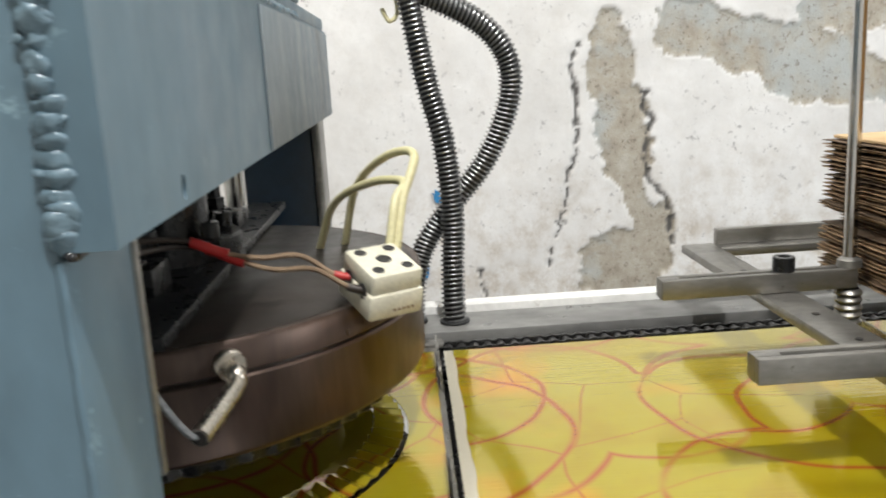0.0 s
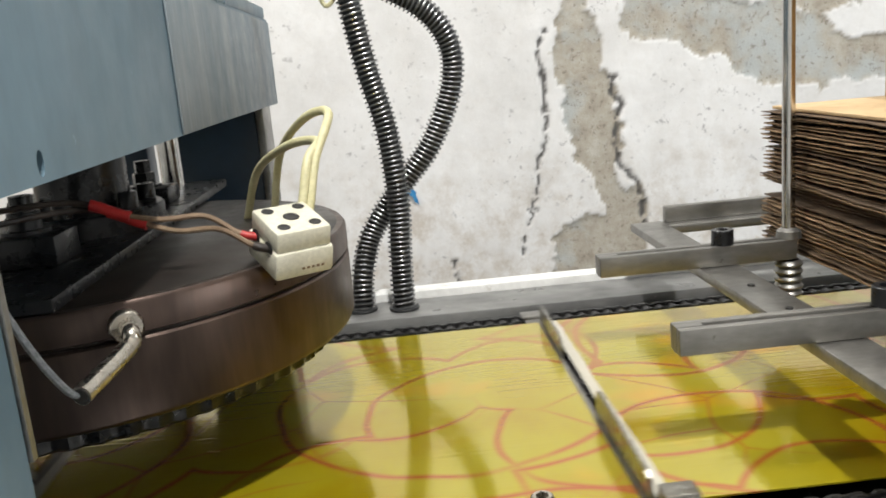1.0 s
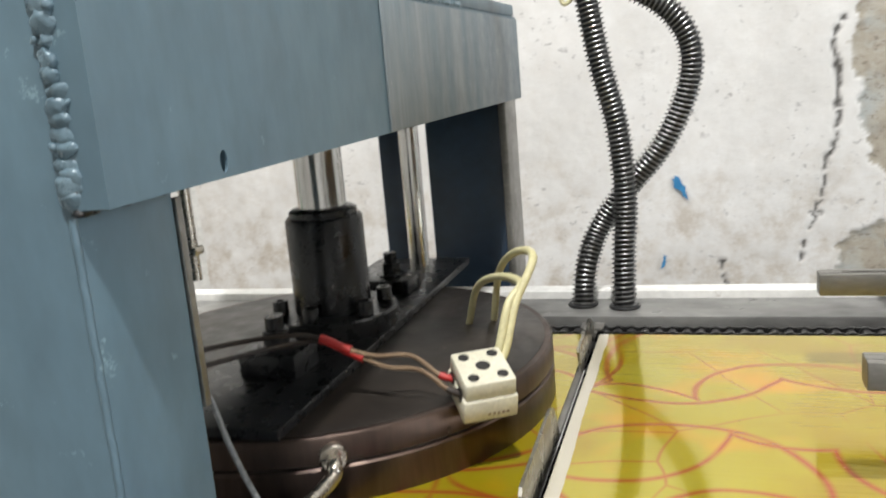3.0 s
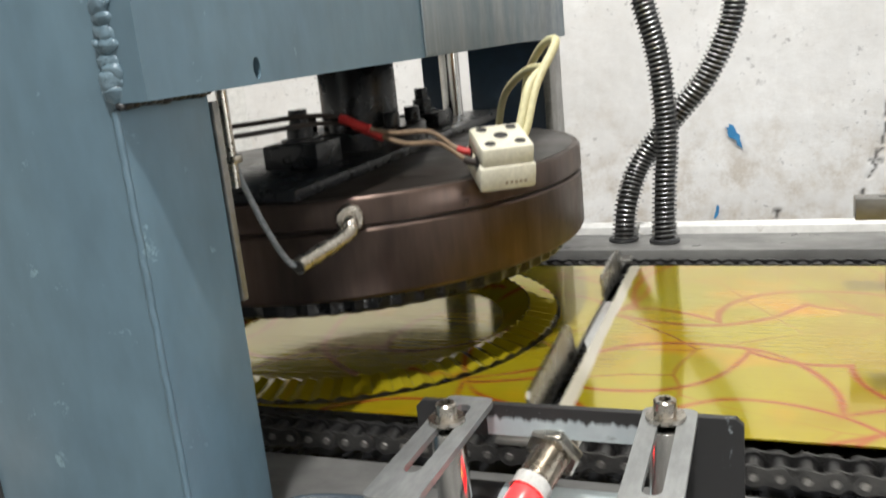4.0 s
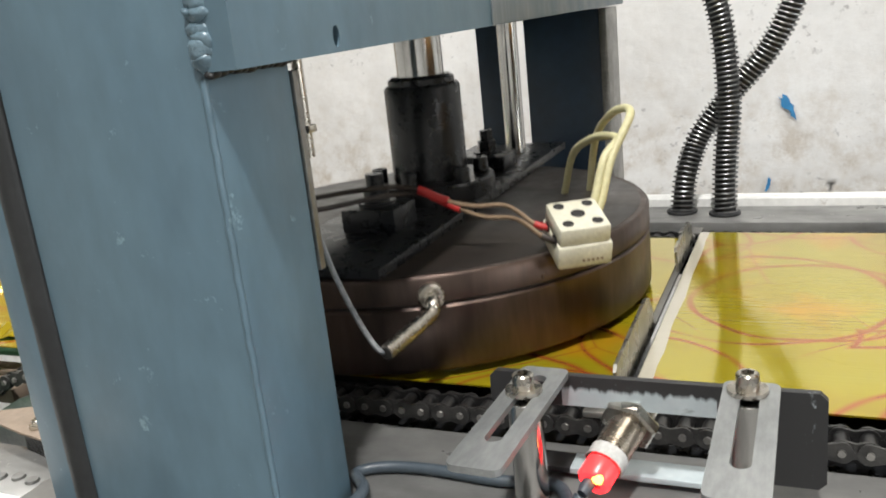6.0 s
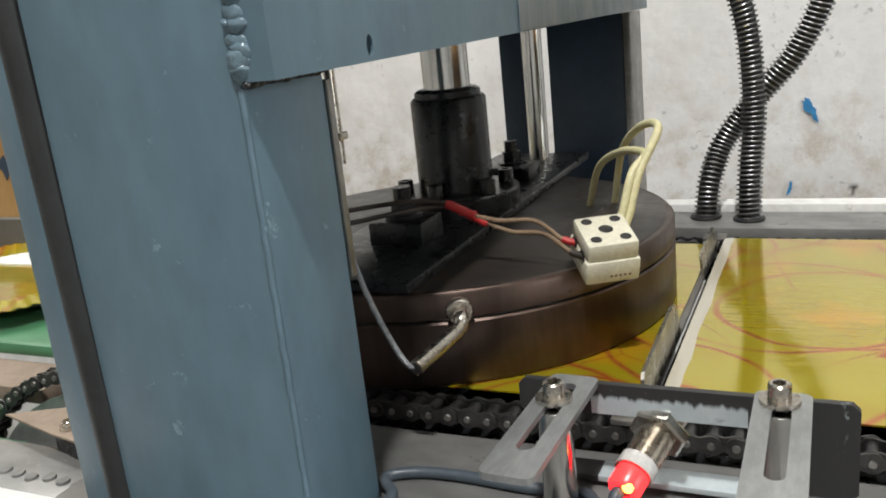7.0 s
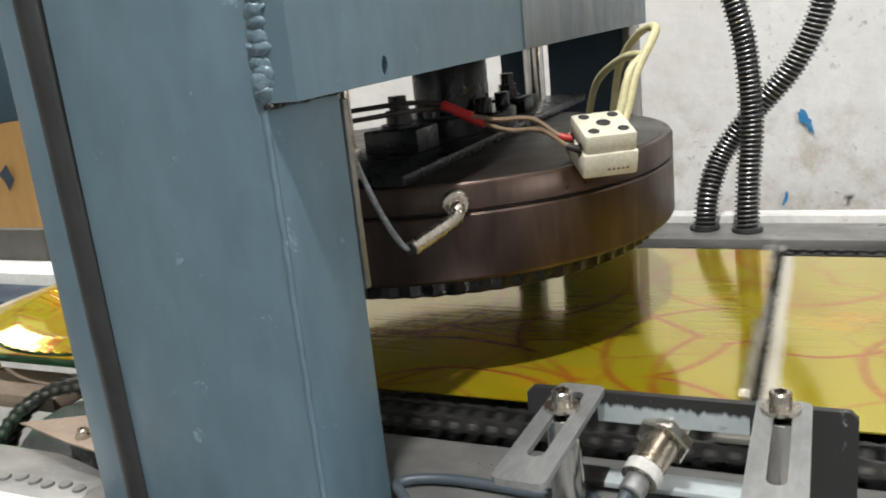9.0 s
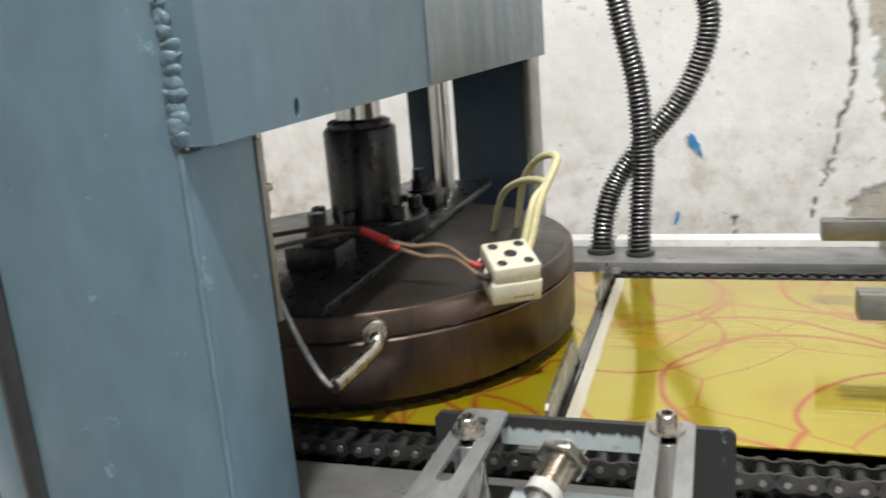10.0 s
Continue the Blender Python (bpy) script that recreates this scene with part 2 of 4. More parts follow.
# ---- building helpers ----
def mesh_of(bm, material, smooth=40):
    me = bpy.data.meshes.new("mesh")
    bmesh.ops.recalc_face_normals(bm, faces=bm.faces)
    bm.to_mesh(me)
    bm.free()
    for m in material if isinstance(material, (list, tuple)) else (material,):
        me.materials.append(M[m])
    if smooth:
        for p in me.polygons:
            p.use_smooth = True
        me.set_sharp_from_angle(angle=radians(smooth))
    return me


def part(name, bm, material, parent=None, label="", smooth=40, at=None):
    """Links a bmesh as one mesh object, under a thing where one is given."""
    ob = new(name, mesh_of(bm, material, smooth))
    if parent is not None:
        ob.parent = parent
    if at is not None:
        ob.matrix_basis = at
    if label:
        ob["label"] = label
    return ob


def empty(name, at=None):
    ob = new(name)
    ob.empty_display_size = 0.02
    if at is not None:
        ob.matrix_basis = at
    return ob


def box(x0, x1, y0, y1, z0, z1, bevel=0.0, bm=None, segments=2):
    bm = bm or bmesh.new()
    r = bmesh.ops.create_cube(bm, size=1.0, matrix=Matrix.Translation(((x0 + x1) / 2, (y0 + y1) / 2, (z0 + z1) / 2)) @ Matrix.Diagonal((x1 - x0, y1 - y0, z1 - z0, 1)))
    if bevel:
        es = list({e for v in r["verts"] for e in v.link_edges})
        bmesh.ops.bevel(bm, geom=es, offset=bevel, segments=segments, affect="EDGES", profile=0.5)
    return bm


def lathe(profile, n=48, bm=None, m=None):
    """A turned body about z from (radius, height) pairs; closed at the axis where the radius is 0."""
    bm = bm or bmesh.new()
    rings = []
    for r, z in profile:
        if r < 1e-6:
            rings.append([bm.verts.new((0, 0, z))])
        else:
            rings.append([bm.verts.new((r * math.cos(2 * math.pi * i / n), r * math.sin(2 * math.pi * i / n), z)) for i in range(n)])
    for a, b in zip(rings, rings[1:]):
        for i in range(n):
            j = (i + 1) % n
            if len(a) == 1 and len(b) == 1:
                continue
            if len(a) == 1:
                bm.faces.new((a[0], b[i], b[j]))
            elif len(b) == 1:
                bm.faces.new((a[i], b[0], a[j]))
            else:
                bm.faces.new((a[i], b[i], b[j], a[j]))
    if m is not None:
        bmesh.ops.transform(bm, matrix=m, verts=[v for ring in rings for v in ring])
    return bm


def prism(points, z0, z1, bevel=0.0, bm=None):
    """An outline in x, y drawn up from z0 to z1."""
    bm = bm or bmesh.new()
    lo = [bm.verts.new((x, y, z0)) for x, y in points]
    hi = [bm.verts.new((x, y, z1)) for x, y in points]
    faces = [bm.faces.new(lo[::-1]), bm.faces.new(hi)]
    for i in range(len(points)):
        j = (i + 1) % len(points)
        faces.append(bm.faces.new((lo[i], lo[j], hi[j], hi[i])))
    if bevel:
        es = list({e for f in faces for e in f.edges})
        bmesh.ops.bevel(bm, geom=es, offset=bevel, segments=2, affect="EDGES", profile=0.5)
    return bm


def spline(points, n=40):
    """A smooth line through points (Catmull-Rom)."""
    p = [np.array(q, float) for q in points]
    p = [2 * p[0] - p[1], *p, 2 * p[-1] - p[-2]]
    out = []
    for i in range(1, len(p) - 2):
        for k in range(n):
            u = k / n
            a, b, c, d = p[i - 1:i + 3]
            out.append(0.5 * (2 * b + (c - a) * u + (2 * a - 5 * b + 4 * c - d) * u * u + (3 * b - a - 3 * c + d) * u ** 3))
    out.append(p[-2])
    return np.array(out)


def frames_along(line):
    """Tangent, normal and side along a line, carried without twist."""
    t = np.gradient(line, axis=0)
    t /= np.linalg.norm(t, axis=1)[:, None]
    up = np.array((0.0, 1.0, 0.0)) if abs(t[0][1]) < 0.9 else np.array((1.0, 0, 0))
    ns = []
    for v in t:
        up = up - v * (up @ v)
        up /= np.linalg.norm(up)
        ns.append(up.copy())
    ns = np.array(ns)
    return t, ns, np.cross(t, ns)


def tube(line, r, n=10, bm=None, caps=True):
    bm = bm or bmesh.new()
    line = np.array(line, float)
    t, a, b = frames_along(line)
    rr = r if hasattr(r, "__len__") else [r] * len(line)
    rings = [[bm.verts.new(p + rr[k] * (math.cos(2 * math.pi * i / n) * a[k] + math.sin(2 * math.pi * i / n) * b[k])) for i in range(n)] for k, p in enumerate(line)]
    for u, v in zip(rings, rings[1:]):
        for i in range(n):
            j = (i + 1) % n
            bm.faces.new((u[i], u[j], v[j], v[i]))
    if caps:
        bm.faces.new(rings[0][::-1])
        bm.faces.new(rings[-1])
    return bm


def coil(line, radius, wire, pitch, n=6, turn=16):
    """A wire wound round a line."""
    line = np.array(line, float)
    t, a, b = frames_along(line)
    s = np.concatenate(([0], np.cumsum(np.linalg.norm(np.diff(line, axis=0), axis=1))))
    q = np.arange(0, s[-1], pitch / turn)
    at = lambda v: np.stack([np.interp(q, s, v[:, i]) for i in range(3)], 1)
    ang = 2 * math.pi * q / pitch
    return tube(at(line) + radius * (np.cos(ang)[:, None] * at(a) + np.sin(ang)[:, None] * at(b)), wire, n)


def socket_screw(parent, x, y, z, head=0.005, high=0.006, washer=0.0085, material="nickel"):
    """A socket-head screw on its washer."""
    s = empty("screw", pose(x, y, z))
    part("washer", lathe([(head * 0.5, 0), (washer, 0), (washer, 0.0014), (head * 0.5, 0.0014)], 24), material, s)
    part("screw_head", lathe([(0, 0.0014), (head, 0.0014), (head, 0.0014 + high - 0.0006), (head - 0.0006, 0.0014 + high), (head * 0.55, 0.0014 + high), (head * 0.55, 0.003), (0, 0.003)], 20), material, s)
    s.parent = parent
    return s


CX, CY = 0.008, 0.0  # axis of the press
TRAVEL = 0.28  # one step of the chain


# ---- setting ----
def wall_back():
    """The painted wall behind the machine, with bare patches set 3 mm deep and split edges."""
    x0, x1, z0, z1, step = -0.75, 1.45, -0.32, 0.55, 0.0045
    xs, zs = np.arange(x0, x1 + 1e-6, step), np.arange(z0, z1 + 1e-6, step)
    X, Z = np.meshgrid(xs, zs)
    wob = np.zeros_like(X)
    fine = np.zeros_like(X)
    for i in range(X.shape[0]):
        for j in range(X.shape[1]):
            p = Vector((X[i, j], 0, Z[i, j]))
            wob[i, j] = noise.fractal(p * 22, 0.8, 2.0, 4)
            fine[i, j] = noise.noise(p * 90)

    def blob(x, z, rx, rz, lean=0.0):
        u = (X - x - lean * (Z - z)) / rx
        return 1 - np.sqrt(u * u + ((Z - z) / rz) ** 2)

    field = np.full_like(X, -9.0)
    for b in ((0.505, 0.215, 0.045, 0.075, 0), (0.525, 0.10, 0.048, 0.13, -0.15), (0.55, -0.03, 0.055, 0.11, -0.3), (0.53, -0.13, 0.085, 0.085, 0.2),
              (0.585, -0.08, 0.035, 0.08, 0), (0.505, 0.30, 0.02, 0.018, 0),
              (0.66, 0.275, 0.085, 0.05, -0.3), (0.76, 0.235, 0.10, 0.055, -0.8), (0.87, 0.20, 0.11, 0.075, -0.6), (1.02, 0.165, 0.13, 0.04, 0), (0.93, 0.30, 0.10, 0.05, 0),
              (0.40, -0.235, 0.10, 0.035, 0), (0.30, -0.27, 0.06, 0.02, 0), (0.62, -0.22, 0.12, 0.03, 0)):
        field = np.maximum(field, blob(*b))
    for b in ((0.585, 0.0, 0.022, 0.035, 0), (0.50, -0.02, 0.030, 0.06, -0.5)):
        field = np.where(blob(*b) + 0.25 * wob > 0, -1, field)
    field += 0.30 * wob + 0.10 * fine
    bare = np.clip(field / 0.05 + 0.5, 0, 1)

    def split(pts, width):
        d = np.full_like(X, 9.0)
        for (ax, az), (bx, bz) in zip(pts, pts[1:]):
            u = np.clip(((X - ax) * (bx - ax) + (Z - az) * (bz - az)) / ((bx - ax) ** 2 + (bz - az) ** 2), 0, 1)
            d = np.minimum(d, np.hypot(X + 0.012 * wob - ax - u * (bx - ax), Z + 0.006 * fine - az - u * (bz - az)))
        return np.clip(1.6 - d / width, 0, 1)

    crack = np.maximum.reduce([split(((0.443, 0.26), (0.441, 0.20), (0.447, 0.15), (0.436, 0.09), (0.425, 0.03), (0.421, -0.03), (0.411, -0.05)), 0.0036) * (fine > -0.35),
                               split(((0.40, -0.05), (0.394, -0.10), (0.39, -0.13)), 0.003) * (fine > -0.2),
                               split(((0.567, 0.17), (0.575, 0.12), (0.565, 0.06), (0.572, 0.02), (0.60, -0.02), (0.612, -0.05), (0.61, -0.10)), 0.0045) * (fine > -0.3),
                               split(((0.262, -0.13), (0.268, -0.17), (0.28, -0.20)), 0.003) * (fine > -0.2)])
    damp = np.clip((0.14 - Z) / 0.25, 0.16, 1.0) * np.clip(0.75 + wob, 0, 1)
    Y = 1.05 + 0.004 * bare + 0.004 * crack + 0.0007 * wob - 0.0015 * np.clip(1 - np.abs(field) / 0.12, 0, 1)
    nz, nx = X.shape
    verts = np.stack([X, Y, Z], -1).reshape(-1, 3)
    k = np.arange(nz * nx).reshape(nz, nx)
    faces = np.stack([k[:-1, :-1], k[:-1, 1:], k[1:, 1:], k[1:, :-1]], -1).reshape(-1, 4)
    me = bpy.data.meshes.new("mesh")
    me.from_pydata(verts.tolist(), [], faces.tolist())
    for key, field_values in (("bare", bare), ("crack", crack), ("damp", damp)):
        me.attributes.new(key, "FLOAT", "POINT").data.foreach_set("value", field_values.reshape(-1).astype(np.float32))
    for p in me.polygons:
        p.use_smooth = True
    me.materials.append(M["peeling_paint"])
    wall = tagged(new("wall_north", me), "white painted plaster wall, peeling to bare grey-brown render", "wall", kind="structure")
    wall.matrix_basis = pose(0, 0, -0.038)
    z0, z1 = z0 - 0.038, z1 - 0.038
    bm = box(-2.6, x0, 1.05, 1.2, -0.85, 1.9)
    box(x1, 2.7, 1.05, 1.2, -0.85, 1.9, bm=bm)
    box(x0, x1, 1.052, 1.2, z1, 1.9, bm=bm)
    box(x0, x1, 1.052, 1.2, -0.85, z0, bm=bm)
    box(x0, x1, 1.08, 1.2, z0, z1, bm=bm)
    tagged(part("wall_north_rest", bm, "white_paint", smooth=0), "white painted plaster wall", "wall", kind="structure")
    return wall


def room():
    wall_back()
    tagged(part("floor", box(-2.7, 2.8, -2.4, 1.2, -0.95, -0.85), "concrete", smooth=0), "grey concrete workshop floor", "floor", kind="structure")
    tagged(part("ceiling", box(-2.7, 2.8, -2.4, 1.2, 1.9, 2.0), "ceiling_paint", smooth=0), "plain whitewashed ceiling", "ceiling", kind="structure")
    tagged(part("wall_west", box(-2.7, -2.6, -2.3, 1.05, -0.85, 1.9), "white_paint", smooth=0), "white painted wall", "wall", kind="structure")
    tagged(part("wall_south", box(-2.6, 2.7, -2.4, -2.3, -0.85, 1.9), "white_paint", smooth=0), "white painted wall", "wall", kind="structure")
    # Wall out of view; its window opening is assumed, behind the side fill.
    bm = box(2.7, 2.8, -2.3, -1.2, -0.85, 1.9)
    box(2.7, 2.8, 0.2, 1.05, -0.85, 1.9, bm=bm)
    box(2.7, 2.8, -1.2, 0.2, -0.85, 0.0, bm=bm)
    box(2.7, 2.8, -1.2, 0.2, 1.25, 1.9, bm=bm)
    tagged(part("wall_east", bm, "white_paint", smooth=0), "white painted wall with a window opening", "wall", kind="structure")
    # Housing invented for the overhead fill, out of view.
    lamp = tagged(empty("added_lamp", pose(0.75, 0.35, 1.86)), "unseen tube lamp housing added over a fill light", "lamp")
    part("housing", box(-0.62, 0.62, -0.09, 0.09, 0.0, 0.038, 0.004), "white_paint", lamp)
    work = tagged(empty("work_lamp", pose(0.36, -0.88, 1.80)), "small white work lamp hung under the ceiling", "lamp")
    part("housing", box(-0.17, 0.17, -0.08, 0.08, 0.0, 0.098, 0.004), "white_paint", work)
    # A second invented housing, over the rear fill.
    other = tagged(empty("added_lamp", pose(-0.9, 0.35, 1.86)), "unseen tube lamp housing added over a fill light", "lamp")
    part("housing", box(-0.62, 0.62, -0.09, 0.09, 0.0, 0.038, 0.004), "white_paint", other)
    # scraps of blue paint left on the wall
    for x, z, w, h, a in ((0.196, -0.036, 0.009, 0.027, 28), (0.165, -0.168, 0.004, 0.016, -15)):
        pts = [(w * math.cos(q) * (0.75 + 0.9 * noise.noise(Vector((x * 50, q * 1.7, z * 9)))), h * math.sin(q) * (0.8 + 0.5 * noise.noise(Vector((q * 2, x * 30, 1))))) for q in np.linspace(0, 2 * math.pi, 30)[:-1]]
        tagged(part("paint_scrap", prism(pts, 0, 0.0015), "blue_tape", at=pose(x, 1.046, z, 90, 0, 0) @ pose(0, 0, 0, 0, 0, a)), "scrap of bright blue paint stuck on the white wall", "paint scrap")


room()


# ---- press ----
def front_column():
    c = tagged(empty("press_column", pose(0, 0, 0)), "blue-grey painted steel press column with heavy weld beads", "press column")
    part("post", box(-0.0145, 0.069, -0.258, -0.212, -0.6, 0.6, 0.002), "blue_paint", c)
    # Steel colour here stands for light catching the column's painted back edge.
    part("lit_edge_strip", box(0.0672, 0.0695, -0.2118, -0.2085, 0.085, 0.156, 0.0004), "steel", c, "pale strip showing the column's back edge in light")
    part("side_plate", prism([(-0.047, -0.250), (-0.028, -0.253), (-0.028, -0.225), (-0.047, -0.225)], -0.6, 0.6, 0.001), "blue_paint", c)
    line = [(-0.0212 + 0.0015 * math.sin(9 * z) + 0.02 * (0.1 - z), -0.2545, z) for z in np.linspace(-0.6, 0.6, 60)]
    edge = line
    part("rubber_strip", tube(line, 0.0062, 12), "black_rubber", c, "black rubber sealing strip")
    conduit = part("conduit", lathe([(0.0016, 0.1205), (0.0022, 0.1205), (0.0022, 0.159), (0.0016, 0.159)], 16, m=pose(0.0500, -0.178, 0)), "nickel", c, "thin bright conduit for the probe lead")
    part("clip", box(0.0468, 0.0532, -0.1812, -0.1748, 0.1300, 0.1330, 0.0006), "nickel", conduit)
    part("edge_trim", tube([(x - 0.0072, y + 0.001, z) for x, y, z in edge], 0.0011, 8), "strap_steel", c, "pale worn steel edge beside the rubber strip")
    rng = random.Random(4)
    bm = bmesh.new()
    z = 0.1625
    while z < 0.32:
        r = 0.0034 + 0.0012 * rng.random()
        m = pose(0.0700 + 0.0016 * rng.random(), -0.2580 + 0.0008 * rng.random(), z, 24 + 14 * rng.random(), 16 * rng.random() - 8, 30 * rng.random() - 15) @ Matrix.Diagonal((0.80 + 0.35 * rng.random(), 0.55, 0.70 + 0.3 * rng.random(), 1))
        bmesh.ops.create_icosphere(bm, subdivisions=3, radius=r, matrix=m)
        if rng.random() < 0.22:
            bmesh.ops.create_icosphere(bm, subdivisions=2, radius=0.0009 + 0.0008 * rng.random(), matrix=pose(0.0655 + 0.009 * rng.random(), -0.2588, z + 0.001))
        z += 0.0026 + 0.0020 * rng.random()
    for v in bm.verts:
        v.co += 0.0011 * Vector(noise.noise_vector(v.co * 240)) + 0.0005 * Vector(noise.noise_vector(v.co * 800))
    part("weld_bead", bm, "weld", c, "lumpy painted weld bead", 60)
    line = [(0.0683 + 0.0004 * noise.noise(Vector((0, 0, z * 190))), -0.2573 + 0.0004 * noise.noise(Vector((3, 0, z * 150))), z) for z in np.linspace(-0.2, 0.158, 160)]
    part("corner_bead", tube(line, 0.0012, 8), "blue_paint", c, "", 60)
    # Black beads along the seam paint the shadow line under the beam.
    bm = bmesh.new()
    for i in range(12):
        bmesh.ops.create_icosphere(bm, subdivisions=2, radius=0.0020 + 0.0009 * rng.random(), matrix=pose(0.0712, -0.256 + i * 0.0036, 0.1592 + 0.0006 * rng.random()) @ Matrix.Diagonal((0.7, 1.4, 0.6, 1)))
    part("shade_line_bead", bm, "black_oxide", c, "", 60)
    return c


def beam():
    b = tagged(empty("press_beam"), "blue-grey painted steel box beam across the press", "press beam")
    # right plate with a drilled hole: the plate is drawn round it
    bm = bmesh.new()
    y0, y1, z0, z1 = -0.2585, 0.29, 0.160, 0.2285
    hy, hz, hr = -0.2, 0.1655, 0.0031
    for x in (0.0815, 0.0695):
        outer = [bm.verts.new((x, *q)) for q in ((y0, z0 + 0.0), (y1, z0 + 0.001), (y1, z1), (y0, z1))]
        inner = [bm.verts.new((x, hy + hr * 0.75 * math.cos(a), hz + hr * 1.2 * math.sin(a))) for a in np.linspace(0, 2 * math.pi, 17)[:-1]]
        es = [bm.edges.new((l[i], l[(i + 1) % len(l)])) for l in (outer, inner) for i in range(len(l))]
        bmesh.ops.triangle_fill(bm, use_beauty=True, edges=es)
    vs = list(bm.verts)
    h = len(vs) // 2
    for base, cnt in ((0, 4), (4, 16)):
        for i in range(cnt):
            j = base + (i + 1) % cnt
            bm.faces.new((vs[base + i], vs[j], vs[h + j], vs[h + base + i]))
    part("side_plate", bm, "blue_paint", b, smooth=30)
    # Black backing gives the drilled hole its shade by colour.
    part("hole_bottom", box(0.0685, 0.0694, -0.206, -0.194, 0.161, 0.17), "hole_black", b)
    part("end_plate", box(0.0816, 0.0828, -0.042, 0.2895, 0.1608, 0.2265, 0.0006), "grey_primer", b, "grey primed plate with streaks on the beam")
    part("far_plate", box(-0.12, -0.108, -0.2115, 0.29, 0.155, 0.2285, 0.001), "blue_paint", b)
    part("top_plate", box(-0.12, 0.0805, -0.2115, 0.29, 0.229, 0.239, 0.002), "blue_paint", b)
    part("cover_plate", box(-0.10, 0.0805, 0.06, 0.135, 0.2395, 0.252, 0.002), "blue_paint", b)
    rng = random.Random(9)
    bm = bmesh.new()
    for i in range(34):
        y = -0.10 + i * 0.0064
        bmesh.ops.create_icosphere(bm, subdivisions=2, radius=0.003 + 0.001 * rng.random(), matrix=pose(0.0795, y, 0.2295 + 0.001 * rng.random()) @ Matrix.Diagonal((0.8, 1.4, 0.8, 1)))
    part("weld_bead", bm, "weld", b, "", 60)
    return b


def rear_column():
    c = tagged(empty("rear_column"), "dark blue painted steel column at the back of the press", "press column")
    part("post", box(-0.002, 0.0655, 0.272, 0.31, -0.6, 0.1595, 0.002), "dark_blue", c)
    part("edge_bar", box(0.066, 0.0725, 0.268, 0.312, -0.6, 0.1595, 0.001), "steel", c)
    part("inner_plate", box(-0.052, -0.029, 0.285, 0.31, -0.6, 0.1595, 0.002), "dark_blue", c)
    return c


front_column()
beam()
rear_column()


def upper_die():
    """The heated upper die; its own z is 0 at the lower rim of the ring."""
    d = tagged(empty("upper_die", pose(CX, CY, 0.06)), "round burnt-brown steel heated die hanging on a black cross bar", "press die")
    R = 0.139
    part("ring", lathe([(0, 0.001), (R - 0.003, 0.0), (R - 0.001, 0.0010), (R, 0.003), (R, 0.0325), (R - 0.0010, 0.0335), (0, 0.0335)], 128), "burnt_steel", d)
    part("cover", lathe([(0, 0.0347), (R - 0.0012, 0.0347), (R, 0.0355), (R, 0.0465), (R - 0.0014, 0.0482), (0, 0.0482)], 128), "burnt_steel", d, "burnt-brown cover plate of the die")
    # Thin disc whose dark colour holds the shade of the beam above.
    part("cover_face", lathe([(0, 0.0483), (R - 0.0045, 0.0483), (R - 0.0050, 0.0486), (0, 0.0486)], 96), "sooty_steel", d, "sooty top face of the die, darkened for the beam's shade")
    part("groove", lathe([(R - 0.003, 0.0325), (R - 0.0022, 0.0341), (R - 0.003, 0.0357)], 96), "groove_steel", d)
    bm = bmesh.new()
    n, r0, flutes = 432, 0.1285, 72
    rings = []
    for z, r, w in ((0.0, r0, 0.0), (-0.0015, r0, 0.0006), (-0.0080, r0 - 0.0014, 0.0011), (-0.0096, r0 - 0.0034, 0.0008), (-0.0098, r0 - 0.006, 0.0), (-0.0098, 0.0, 0)):
        if r == 0:
            rings.append([bm.verts.new((0, 0, z))])
        else:
            rings.append([bm.verts.new(((r + w * math.cos(2 * math.pi * i * flutes / n)) * math.cos(2 * math.pi * i / n), (r + w * math.cos(2 * math.pi * i * flutes / n)) * math.sin(2 * math.pi * i / n), z)) for i in range(n)])
    for a, b in zip(rings, rings[1:]):
        for i in range(len(a)):
            j = (i + 1) % len(a)
            bm.faces.new((a[i], b[0], a[j]) if len(b) == 1 else (a[i], b[i], b[j], a[j]))
    part("fluted_skirt", bm, "black_oxide", d, "dark fluted skirt under the die", 25)
    ax, ay, T = 0.0025, 0.02, 0.0488
    part("cross_bar", box(ax - 0.039, ax + 0.039, -0.134, 0.20, T, T + 0.0055, 0.0010), "black_oxide", d, "black steel cross bar")
    T += 0.0057
    part("flange", lathe([(0, T), (0.040, T), (0.040, T + 0.010), (0.039, T + 0.011), (0, T + 0.011)], 48, m=pose(ax, ay, 0)), "black_oxide", d)
    U = T + 0.0112
    part("coupling", lathe([(0, U), (0.0235, U), (0.0235, U + 0.056), (0.022, U + 0.058), (0.0205, U + 0.058), (0.0205, U + 0.0615), (0.018, U + 0.063), (0, U + 0.063)], 40, m=pose(ax, ay, 0)), "black_oxide", d, "black cylindrical coupling")
    part("spindle", lathe([(0, U + 0.0632), (0.0145, U + 0.0632), (0.0145, 0.25), (0, 0.25)], 32, m=pose(ax, ay, 0)), "chrome", d, "bright steel spindle")
    for a in range(6):
        x, y = ax + 0.032 * math.cos(radians(30 + 60 * a)), ay + 0.032 * math.sin(radians(30 + 60 * a))
        part("bolt", lathe([(0, U), (0.0048, U), (0.0048, U + 0.008), (0.0044, U + 0.0085), (0.0026, U + 0.0085), (0.0026, U + 0.005), (0, U + 0.005)], 16, m=pose(x, y, 0)), "black_oxide", d)
    part("guide_rod", lathe([(0, T), (0.0075, T), (0.0075, 0.24), (0, 0.24)], 24, m=pose(ax + 0.012, 0.155, 0)), "chrome", d, "chromed guide rod")
